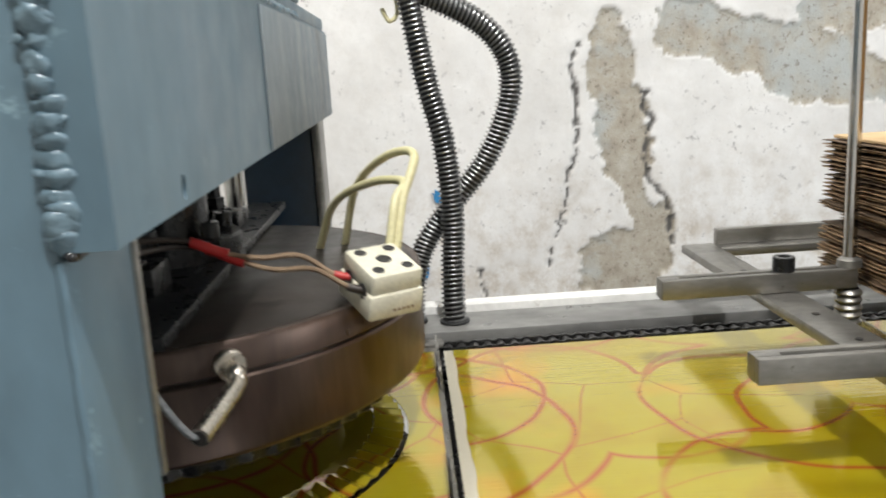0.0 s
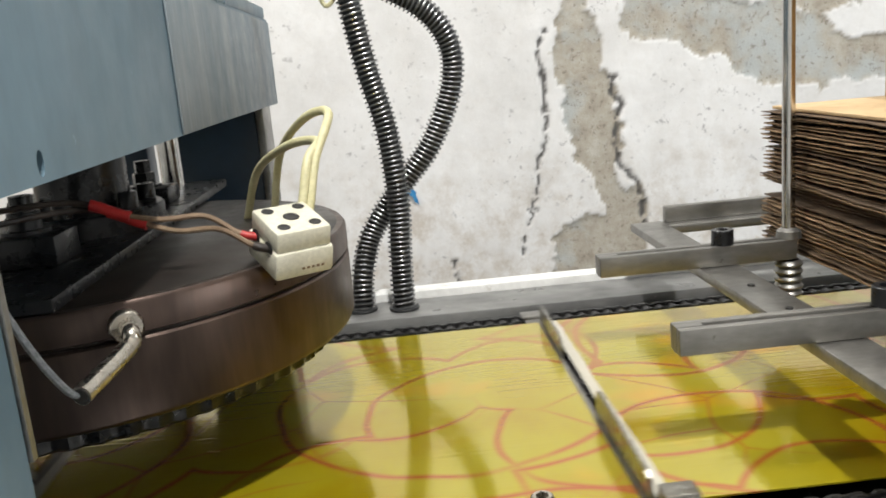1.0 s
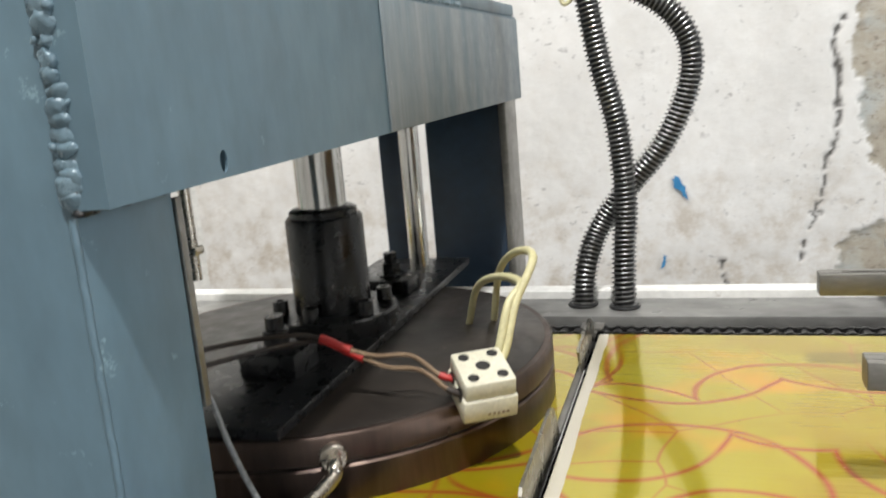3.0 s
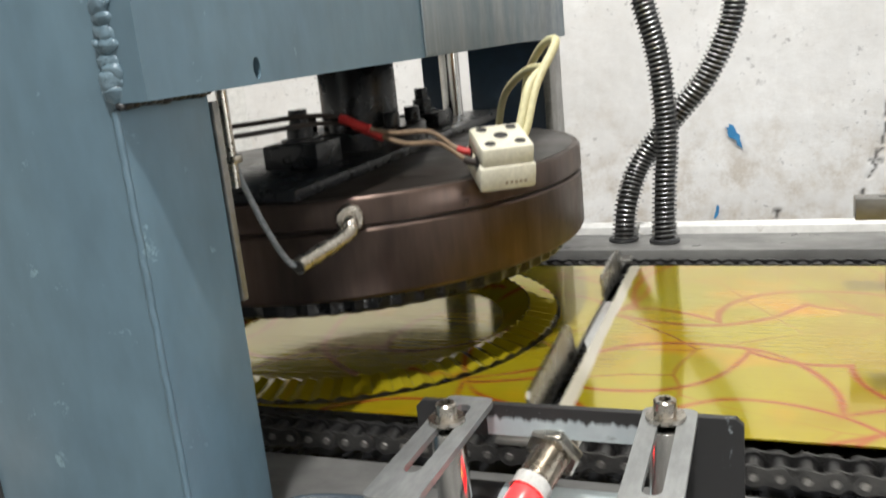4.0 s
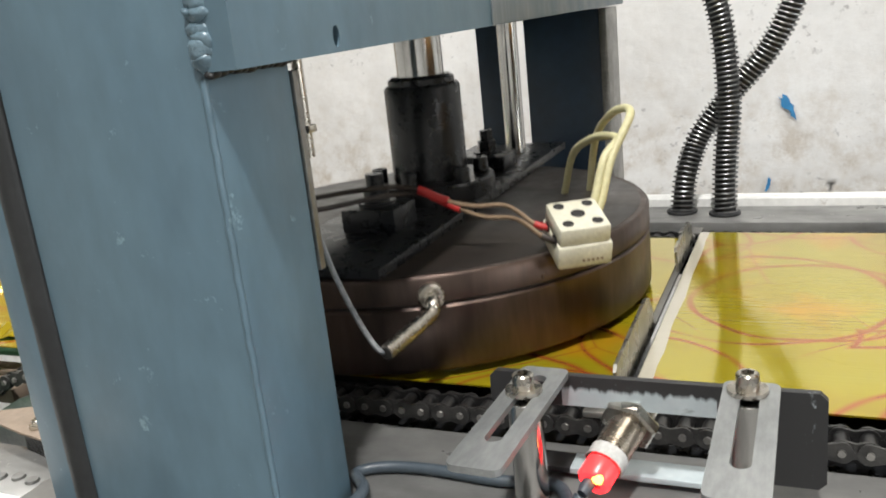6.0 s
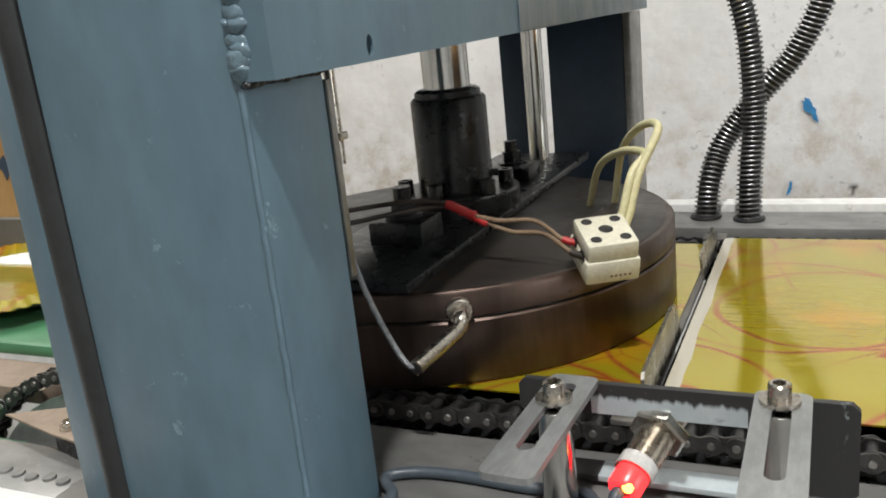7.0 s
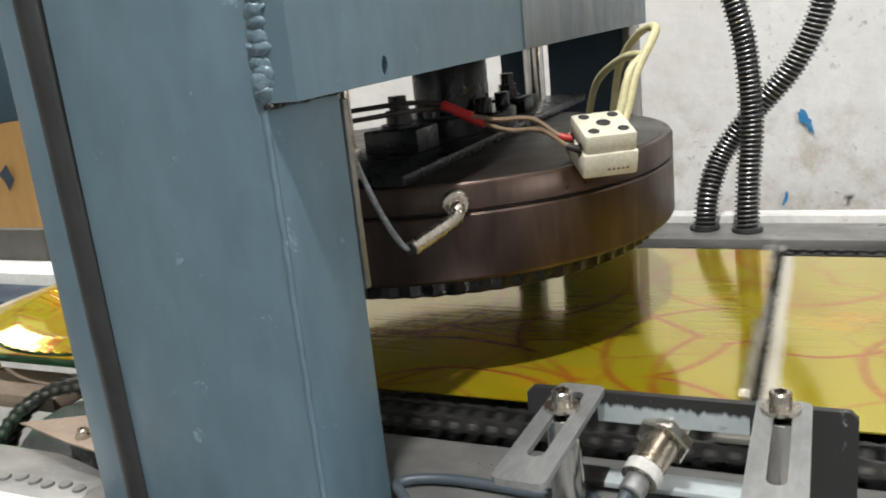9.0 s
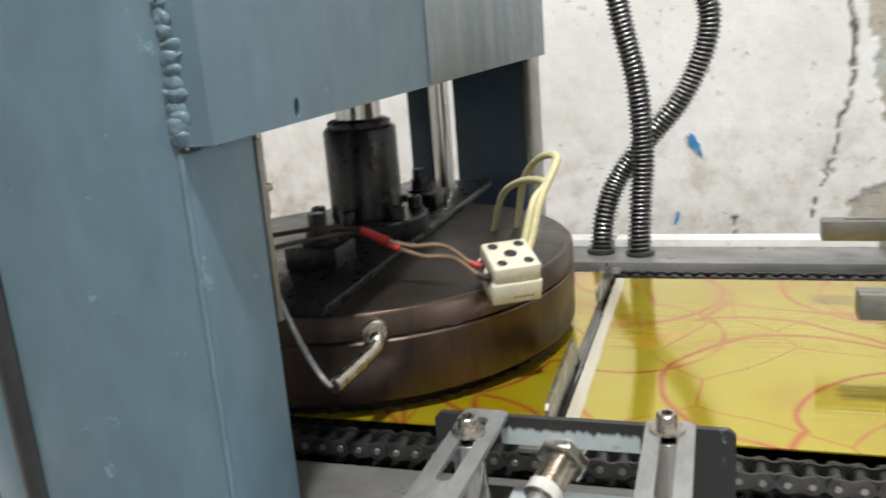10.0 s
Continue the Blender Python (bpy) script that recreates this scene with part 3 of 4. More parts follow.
    for x, y, h in ((ax + 0.004, -0.062, 0.013), (ax + 0.010, 0.10, 0.010)):
        part("clamp", box(x - 0.016, x + 0.016, y - 0.014, y + 0.014, T + 0.0001, T + h, 0.0010), "black_oxide", d)
        part("clamp_nut", lathe([(0, T + h), (0.0105, T + h), (0.0105, T + h + 0.0016), (0.007, T + h + 0.0018), (0.007, T + h + 0.009), (0.005, T + h + 0.0092), (0.005, T + h + 0.0165), (0, T + h + 0.0165)], 6 if y > 0 else 24, m=pose(x - 0.002, y + 0.003, 0)), "black_oxide", d)
    # sensor probe on the rim
    a = radians(-63.5)
    nx, ny = math.cos(a), math.sin(a)
    zn = 0.0395
    out = Matrix.Translation((R * nx, R * ny, zn)) @ Matrix.Rotation(a, 4, "Z") @ Matrix.Rotation(radians(90), 4, "Y")
    p = part("probe", lathe([(0, 0), (0.0062, 0), (0.0064, 0.0008), (0.0064, 0.0040), (0.0056, 0.0050), (0.0034, 0.0050), (0.0034, 0.010), (0, 0.010)], 24, m=out), "nickel", d, "nickel-plated temperature probe")
    b0 = np.array((R * nx, R * ny, zn))
    o = np.array((nx, ny, 0))
    tip = np.array((0.0610, -0.172, 0.0305))
    line = spline([b0 + o * 0.006, b0 + o * 0.012 + (0, 0, -0.001), b0 + o * 0.0145 + (-0.0015, -0.002, -0.0045), tip], 12)
    part("probe_tube", tube(line, 0.0034, 16), "nickel", p)
    e = line[-1]
    # Black disc on the tip paints the shaded bore of the tube.
    part("tube_end", lathe([(0, 0), (0.0027, 0), (0.0027, 0.0005), (0, 0.0005)], 14, m=Matrix.Translation(e) @ Vector(line[-1] - line[-2]).to_track_quat("Z", "Y").to_matrix().to_4x4()), "hole_black", p)
    lead = spline([line[-2], e + (-0.003, -0.001, 0.002), e + (-0.012, 0.001, 0.014), e + (-0.021, 0.003, 0.032), e + (-0.032, 0.008, 0.054), e + (-0.05, 0.016, 0.066)], 14)
    part("probe_lead", tube(lead, 0.0013, 8), "braid", p, "braided steel probe lead")
    terminal_block(d)
    return d


def terminal_block(d):
    """Two-way ceramic block standing on the rim of the die, with its wires."""
    c = np.array((0.1195, -0.078, 0.0474))
    m = pose(*c, 18, 0, 31)
    at = lambda x, y, z: np.array(m @ Vector((x, y, z)))
    w, l, h = 0.0258, 0.0275, 0.0212
    bm = prism([(-w / 2 - 0.0004, -l / 2 - 0.0004), (w / 2 + 0.0004, -l / 2 - 0.0004), (w / 2 + 0.0004, l / 2 + 0.0004), (-w / 2 - 0.0004, l / 2 + 0.0004)], 0, 0.0122, 0.0016)
    b = part("terminal_block", bm, "ceramic", d, "cream ceramic terminal block", at=m)
    part("upper_half", box(-w / 2 + 0.0006, w / 2 - 0.0006, -l / 2 + 0.0006, l / 2 - 0.0006, 0.0116, h, 0.0016), "ceramic", b)
    for k in range(5):
        part("mark_bar", box(-0.0015 + 0.0022 * k, -0.0002 + 0.0022 * k, -l / 2 - 0.0006, -l / 2 - 0.0003, 0.0035, 0.0046), "tan_wire", b)
    # Black discs on the faces paint the shaded screw and wire holes.
    for x, y, r in ((-0.0070, -0.0080, 0.0024), (0.0070, -0.0080, 0.0024), (-0.0070, 0.0080, 0.0024), (0.0070, 0.0080, 0.0024), (0, 0, 0.0031)):
        part("screw_hole_disc", lathe([(0, h + 0.0001), (r * 0.6, h + 0.0001), (r, h + 0.0004), (r * 1.12, h + 0.0002)], 16, m=pose(x, y, 0)), "hole_black", b)
    for y in (-0.0065, 0.0060):
        part("wire_hole_disc", lathe([(0, 0), (0.0034, 0), (0.0037, 0.0003), (0.0034, 0.0006), (0, 0.0006)], 16, m=pose(-w / 2 + 0.0002, y, 0.0115, 0, -90, 0)), "hole_black", b)
    # cream sleeved leads looping from the block back into the cover
    for ox, px_, py_, pz, hx, hy in ((0.0118, 0.139, -0.030, 0.106, 0.096, 0.050), (0.0080, 0.133, -0.036, 0.094, 0.082, 0.042)):
        a0 = at(ox, 0.0125, 0.010)
        top, foot = np.array((px_, py_, pz)), np.array((hx, hy, 0.0478))
        over, down = top * 0.66 + foot * 0.34, top * 0.24 + foot * 0.76
        over[2], down[2] = pz - 0.003, 0.0478 + 0.62 * (pz - 0.0478)
        pts = [a0, a0 + (0.003, 0.007, 0.006), a0 + (0.007, 0.017, 0.026), top, over, down, foot]
        part("sleeved_lead", tube(spline(pts, 14), 0.0022, 10), "cream_sleeve", d, "cream sleeved heater lead")
    # twin tan wires with red sleeves
    for s in (0, 1):
        e = at(-w / 2, -0.0065 + 0.0125 * s, 0.0115)
        pts = [e + (0.003, 0, 0), e + (-0.006, 0.002 - 0.002 * s, 0.002), e + (-0.020, 0.006 - 0.004 * s, 0.0095 + 0.001 * s), e + (-0.037, 0.008 - 0.009 * s, 0.0100 + 0.0014 * s), e + (-0.052, 0.010 - 0.011 * s, 0.0145), e + (-0.066, 0.010 - 0.012 * s, 0.0205), e + (-0.082, 0.006 - 0.012 * s, 0.0225), e + (-0.11, -0.020, 0.0215), e + (-0.14, -0.06, 0.022)]
        line = spline(pts, 12)
        part("wire", tube(line[:58], 0.0012, 8), "tan_wire", d, "twisted tan wire")
        part("wire", tube(line[57:], 0.0013, 8), "dark_wire", d, "dark wire")
        part("wire_sleeve", tube(line[46:60], 0.0023, 10), "red_sleeve", d, "red insulating sleeve")
        part("wire_sleeve", tube(line[3:13], 0.0018, 10), "red_sleeve" if s else "dark_wire", d)


DIE = upper_die()


def lower_die():
    l = tagged(empty("lower_die", pose(CX, CY, 0)), "dark steel lower die set into the press bed", "press die")
    part("die_ring", lathe([(0, -0.030), (0.115, -0.030), (0.129, -0.027), (0.136, -0.027), (0.137, -0.030), (0.137, -0.06), (0, -0.06)], 96), "black_oxide", l)
    part("pedestal", box(-0.12, 0.12, -0.11, 0.11, -0.2, -0.0605, 0.003), "black_oxide", l)
    return l


lower_die()


# ---- conveyor bed ----
def bed():
    b = tagged(empty("conveyor_bed"), "steel conveyor bed with worn grey side plates", "conveyor bed")
    part("front_plate", box(-0.075, 1.3, -0.36, -0.1530, -0.018, -0.0085, 0.001), "bed_steel", b, "grimy grey steel front plate")
    part("front_channel", box(-0.095, 1.7, -0.1525, -0.129, -0.026, -0.0145, 0.001), "black_oxide", b)
    part("rear_channel", box(-0.15, 1.7, 0.125, 0.164, -0.026, -0.0145, 0.001), "black_oxide", b)
    part("rear_plate", box(-0.45, 1.7, 0.1645, 0.213, -0.02, 0.002, 0.001), "bed_steel", b, "scuffed grey steel rear plate")
    part("rear_lip", box(-0.45, 1.7, 0.2135, 0.232, -0.05, 0.008, 0.0015), "white_paint", b, "white painted steel lip")
    part("under_plate", box(0.15, 1.7, -0.1285, 0.1245, -0.03, -0.02, 0.001), "black_oxide", b)
    part("front_skirt", box(-0.075, 1.3, -0.36, -0.355, -0.6, -0.0185, 0.001), "blue_paint", b)
    for x in (0.6, 1.2):
        part("leg", box(x - 0.025, x + 0.025, -0.03, 0.03, -0.85, -0.0305, 0.003), "blue_paint", b)
    for x, y in ((0.36, -0.20), (0.28, -0.30)):
        part("bolt_head", lathe([(0, -0.0084), (0.005, -0.0084), (0.005, -0.0050), (0, -0.0043)], 12, m=pose(x, y, 0)), "steel", b)
    return b


bed()


PITCH = 0.009525  # of the roller chain
CHAIN_END, SPROCKET = -0.150, 0.13  # where the chains turn down, and the radius there


def chain(y, z, label):
    """A roller chain; its links run along x and it is keyed as one."""
    c = tagged(empty("roller_chain", pose(0, y, z)), label, "chain", "conveyor chains")
    pitch = PITCH

    def plates(off, thick, inner):
        bm = bmesh.new()
        pts = []
        r, waist = 0.0043, 0.0031
        for k in range(9):
            a = radians(90 + 180 * k / 8)
            pts.append((r * math.cos(a), r * math.sin(a)))
        pts.append((pitch / 2, -waist))
        for k in range(9):
            a = radians(-90 + 180 * k / 8)
            pts.append((pitch + r * math.cos(a), r * math.sin(a)))
        pts.append((pitch / 2, waist))
        for s in (-1, 1):
            y0 = s * off
            prism(pts, -thick / 2, thick / 2, 0, bm)
            vs = list(bm.verts)[-2 * len(pts):]
            bmesh.ops.transform(bm, matrix=pose(0, y0, 0, 90, 0, 0), verts=vs)
        for f in bm.faces:
            f.material_index = 0
        body = len(bm.faces)
        for x in (0, pitch):
            if inner:
                lathe([(0, -off), (0.0032, -off), (0.0032, off), (0, off)], 12, bm, pose(x, 0, 0, 90, 0, 0))
            else:
                lathe([(0, -off - 0.0017), (0.0015, -off - 0.0017), (0.0017, -off - 0.001), (0.0017, off + 0.001), (0.0015, off + 0.0017), (0, off + 0.0017)], 8, bm, pose(x, 0, 0, 90, 0, 0))
        bm.faces.ensure_lookup_table()
        for f in bm.faces[body:]:
            f.material_index = 1
        return bm

    outer = mesh_of(plates(0.0068, 0.0013, False), ("chain_steel", "pin_steel"), 40)
    inner = mesh_of(plates(0.0050, 0.0013, True), ("chain_steel", "chain_steel"), 40)
    for i in range(190):
        ob = new("chain_link", outer if i % 2 else inner)
        ob.parent = c
        ob.matrix_basis = pose(CHAIN_END + i * pitch, 0, 0)
    sprocket = part("sprocket", lathe([(0, -0.004), (0.016, -0.004), (0.016, -0.002), (SPROCKET - 0.012, -0.002), (SPROCKET - 0.012, 0.002), (0.016, 0.002), (0.016, 0.004), (0, 0.004)], 48, m=pose(CHAIN_END, 0, -SPROCKET, 90, 0, 0)), "strap_steel", c, "pale steel sprocket")
    part("shaft", lathe([(0, -0.03), (0.008, -0.03), (0.008, 0.03), (0, 0.03)], 20, m=pose(CHAIN_END, 0, -SPROCKET, 90, 0, 0)), "strap_steel", sprocket)
    return c


CHAINS = [chain(-0.1435, -0.0018, "black oily roller chain along the front of the bed"), chain(0.144, -0.0050, "black oily roller chain along the rear of the bed")]


def flight(x):
    """A bent steel flight bar that pushes the boards, bolted across both chains."""
    f = tagged(empty("flight_bar", pose(x, 0, 0)), "bare steel flight bar bolted across the chains", "flight bar", "flight bars")
    part("foot", box(-0.011, 0.0, -0.1330, 0.134, -0.0010, 0.0008, 0.0004), "steel", f)

    def lobe(y0, y1, near, far, taper):
        """An upright sheet lobe, higher at its far end, with a rounded far top corner."""
        bm = bmesh.new()
        out = [(y0, 0.0), (y1, 0.0), (y1 - taper * 0.12, far * 0.55), (y1 - taper * 0.45, far * 0.9), (y1 - taper, far), (y0 + 0.003, near), (y0, near * 0.85)]
        vs = [[bm.verts.new((dx - 0.08 * u, yy, 0.0010 + u)) for yy, u in out] for dx in (-0.0016, 0.0)]
        bm.faces.new(vs[0])
        bm.faces.new(vs[1][::-1])
        for i in range(len(out)):
            j = (i + 1) % len(out)
            bm.faces.new((vs[0][i], vs[0][j], vs[1][j], vs[1][i]))
        return bm

    part("pusher_plate", lobe(-0.131, -0.040, 0.0165, 0.0195, 0.014), "bright_sheet", f, "bright sheet steel pusher plate", 30)
    part("pusher_plate", lobe(0.050, 0.122, 0.015, 0.016, 0.012), "bright_sheet", f, "bright sheet steel pusher plate", 30)
    part("corner_block", box(0.0006, 0.0150, -0.1425, -0.1315, 0.0010, 0.0130, 0.0008), "bright_sheet", f)
    for y, z in ((-0.1435, 0.0027), (0.142, -0.0005)):
        part("chain_block", box(-0.012, 0.004, y - 0.007, y + 0.007, z, z + 0.003, 0.0008), "steel", f)
    return f


FLIGHTS = [flight(0.157 + k * TRAVEL) for k in range(-1, 5)]


def board(k, y0, y1, folds):
    """A foil-faced board lying before its flight bar: an outer frame, a round middle and the rim pieces that the die folds up."""
    x0, x1 = 0.003, TRAVEL - 0.0035
    hx, hy = CX + TRAVEL - 0.1535, CY - 0.003
    s = empty("foil_board", pose(0.157 + k * TRAVEL, 0, 0.0020))
    tagged(s, "glossy yellow foil-faced board printed with red arcs", "foil board", "foil boards")
    n, r1, r0, th = 120, 0.1232, 0.0880, 0.0008

    def uv(bm, shift=0.0):
        lay = bm.loops.layers.uv.new("UVMap")
        for f in bm.faces:
            for l in f.loops:
                l[lay].uv = (l.vert.co.x + 0.0, l.vert.co.y + 0.37 * k + shift + 1.0)
        return bm

    def rim(r, z, bm, c):
        return [bm.verts.new((c[0] + r * math.cos(2 * math.pi * i / n), c[1] + r * math.sin(2 * math.pi * i / n), z)) for i in range(n)]

    bm = bmesh.new()
    hole = rim(r1, 0, bm, (hx, hy))
    low = rim(r1, -th, bm, (hx, hy))
    sq, sql = [], []
    for i in range(n):
        a = 2 * math.pi * i / n
        dx, dy = math.cos(a), math.sin(a)
        q = min((x1 - hx) / dx if dx > 1e-9 else 9, (x0 - hx) / dx if dx < -1e-9 else 9, (y1 - hy) / dy if dy > 1e-9 else 9, (y0 - hy) / dy if dy < -1e-9 else 9)
        sq.append(bm.verts.new((hx + q * dx, hy + q * dy, 0)))
        sql.append(bm.verts.new((hx + q * dx, hy + q * dy, -th)))
    for cx_, cy_ in ((x0, y0), (x0, y1), (x1, y0), (x1, y1)):
        i = min(range(n), key=lambda i: (sq[i].co.x - cx_) ** 2 + (sq[i].co.y - cy_) ** 2)
        sq[i].co.x, sq[i].co.y = cx_, cy_
        sql[i].co.x, sql[i].co.y = cx_, cy_
    for i in range(n):
        j = (i + 1) % n
        bm.faces.new((hole[i], sq[i], sq[j], hole[j]))
        bm.faces.new((low[i], low[j], sql[j], sql[i]))
        bm.faces.new((sq[i], sql[i], sql[j], sq[j]))
        bm.faces.new((hole[i], hole[j], low[j], low[i]))
    part("outer_frame", uv(bm), "yellow_foil", s, smooth=20)
    bm = bmesh.new()
    bm.faces.new(rim(r0, 0, bm, (hx, hy)))
    r = bmesh.ops.extrude_face_region(bm, geom=bm.faces[:])
    bmesh.ops.translate(bm, vec=(0, 0, -th), verts=[v for v in r["geom"] if isinstance(v, bmesh.types.BMVert)])
    base = part("plate_base", uv(bm), "yellow_foil", s, smooth=20)
    petals = []
    cnt = 144
    half = math.pi / cnt
    rm = 0.1065
    # the pleated wall, then the lip outside it; each row gives where its inner edge comes to lie and how it tilts
    for name, ra, rb, drop, shift, tilt, pleat in (("wall_fold", r0, rm, -0.0040, 0.0, 29, 26), ("lip_fold", rm, r1, 0.0052, -0.0016, -12, 20)):
        for i in range(cnt if folds else 0):
            a = 2 * math.pi * (i + 0.5) / cnt
            m = Matrix.Translation((hx + ra * math.cos(a), hy + ra * math.sin(a), 0)) @ Matrix.Rotation(a, 4, "Z")
            bm = bmesh.new()
            rows = [[bm.verts.new(((ra + (rb - ra) * u) * math.cos(half * v) - ra, (ra + (rb - ra) * u) * math.sin(half * v), 0)) for v in (-1, 1)] for u in (0.0, 1.0)]
            lay = bm.loops.layers.uv.new("UVMap")
            bm.faces.new((rows[0][0], rows[0][1], rows[1][1], rows[1][0]))
            r = bmesh.ops.extrude_face_region(bm, geom=bm.faces[:])
            bmesh.ops.translate(bm, vec=(0, 0, -th * 0.7), verts=[v for v in r["geom"] if isinstance(v, bmesh.types.BMVert)])
            for f in bm.faces:
                for q in f.loops:
                    p = m @ q.vert.co
                    q[lay].uv = (p.x, p.y + 0.37 * k + 1.0)
            ob = part(name, bm, "yellow_foil", s, smooth=20)
            ob.matrix_basis = m
            petals.append((ob, m, shift, drop, tilt, pleat if i % 2 else -pleat))
    if not folds:
        bm = bmesh.new()
        ri = [bm.verts.new((hx + r0 * math.cos(half * i), hy + r0 * math.sin(half * i), 0)) for i in range(cnt * 2)]
        ro = [bm.verts.new((hx + r1 * math.cos(half * i), hy + r1 * math.sin(half * i), 0)) for i in range(cnt * 2)]
        for i in range(cnt * 2):
            j = (i + 1) % (cnt * 2)
            bm.faces.new((ri[i], ro[i], ro[j], ri[j]))
        r = bmesh.ops.extrude_face_region(bm, geom=bm.faces[:])
        bmesh.ops.translate(bm, vec=(0, 0, -th), verts=[v for v in r["geom"] if isinstance(v, bmesh.types.BMVert)])
        part("rim", uv(bm), "yellow_foil", s, smooth=20)
    petals.append((base, Matrix.Identity(4), 0.0, -0.0040, 0, 0))
    return s, petals


BOARDS = [board(*q) for q in ((-1, -0.127, 0.1215, True), (0, -0.127, 0.1215, True), (1, -0.127, 0.122, True), (2, -0.127, 0.137, False), (3, -0.127, 0.122, False))]


# ---- sensor bracket in front ----
def bracket():
    b = tagged(empty("sensor_bracket"), "black steel sensor bracket with two slotted grey straps on posts", "bracket")
    # upright black plate with a cut-out
    bm = bmesh.new()
    pts = [(0.119, 0.0345), (0.1215, 0.037), (0.2345, 0.037), (0.237, 0.0345), (0.237, 0.004), (0.2345, 0.0015), (0.213, 0.0015), (0.211, 0.0035), (0.211, 0.025), (0.119, 0.025)]
    vs = [[bm.verts.new((x, y, z)) for x, z in pts] for y in (-0.1835, -0.1805)]
    bm.faces.new(vs[0])
    bm.faces.new(vs[1][::-1])
    for i in range(len(pts)):
        j = (i + 1) % len(pts)
        bm.faces.new((vs[0][i], vs[0][j], vs[1][j], vs[1][i]))
    part("back_plate", bm, "scratched_black", b, "black painted plate scraped to bare metal", 30)
    part("cross_rail", box(0.128, 0.215, -0.1800, -0.168, -0.006, -0.0035, 0.0005), "scratched_black", b)
    for x, tilt, y in ((0.1405, -2, -0.204), (0.2135, 0, -0.191)):
        m = pose(x, -0.2195, 0.0372, 0, 0, tilt)
        bm = bmesh.new()
        w, l, sw, sl, so = 0.0090, 0.0365, 0.0030, 0.0235, 0.006
        outer = []
        for cx_, cy_, a0 in ((w - 0.003, l - 0.003, 0), (-w + 0.003, l - 0.003, 90), (-w + 0.003, -l + 0.003, 180), (w - 0.003, -l + 0.003, 270)):
            outer += [(cx_ + 0.003 * math.cos(radians(a0 + q)), cy_ + 0.003 * math.sin(radians(a0 + q))) for q in (0, 30, 60, 90)]
        slot = [(sw * math.cos(radians(q)), sl + so - sw + sw * math.sin(radians(q))) for q in range(0, 181, 30)] + [(-sw * math.cos(radians(q)), -sl + so - sw * math.sin(radians(q))) for q in range(0, 181, 30)]
        rings = []
        for z in (0.0, 0.0024):
            o = [bm.verts.new((*p, z)) for p in outer]
            s = [bm.verts.new((*p, z)) for p in slot]
            es = [bm.edges.new((q[i], q[(i + 1) % len(q)])) for q in (o, s) for i in range(len(q))]
            bmesh.ops.triangle_fill(bm, use_beauty=True, edges=es)
            rings.append((o, s))
        for lo, hi in zip(rings[0], rings[1]):
            for i in range(len(lo)):
                j = (i + 1) % len(lo)
                bm.faces.new((lo[i], lo[j], hi[j], hi[i]))
        part("slotted_strap", bm, "strap_steel", b, "grey slotted steel strap", 30, at=m)
        socket_screw(b, x - 0.001, y, 0.0397, 0.0038, 0.0055, 0.0066)
        part("post", lathe([(0, -0.0148), (0.0062, -0.0148), (0.0062, 0.0365), (0.0056, 0.037), (0, 0.037)], 28, m=pose(x - 0.001, y, 0)), "chrome", b, "bright steel post")
    return b


def scratched_black():
    """Black paint worn off in one long ragged scrape along the plate, with a few thin scratches elsewhere."""
    n = Nodes("scratched_black")
    xyz = n.add("ShaderNodeSeparateXYZ")
    n.link(n.obj, xyz.inputs[0])
    x, z = xyz.outputs[0], xyz.outputs[2]
    teeth = n.noise(1, 3, 0.7, n.mapped((420, 1, 14)))
    top = n.math("ADD", 0.0300, n.math("MULTIPLY", teeth, 0.0055))
    band = n.math("MULTIPLY", n.ramp(n.math("MULTIPLY", n.math("SUBTRACT", top, z), 600), (0.0, 0.0), (1.0, 1.0)), n.math("LESS_THAN", n.math("ABSOLUTE", n.math("SUBTRACT", x, 0.1745)), 0.0275))
    patch = n.ramp(n.noise(45, 4, 0.6, n.mapped((1, 1, 2))), (0.30, 0.25), (0.42, 1.0))
    scuff = n.ramp(n.noise(60, 6, 0.75, n.mapped((2.2, 1, 0.7))), (0.62, 0.0), (0.68, 0.8))
    scrape = n.math("MAXIMUM", n.math("MULTIPLY", band, patch), scuff)
    c = n.mix(scrape, (0.022, 0.022, 0.023), n.mix(n.noise(120, 4), (0.36, 0.43, 0.47), (0.62, 0.68, 0.70)))
    return n.put(c, n.ramp(n.noise(40, 4), (0.3, 0.3), (0.7, 0.5)), n.math("MULTIPLY", scrape, 0.4), n.noise(200, 3), 0.08)


M["scratched_black"] = scratched_black()
bracket()


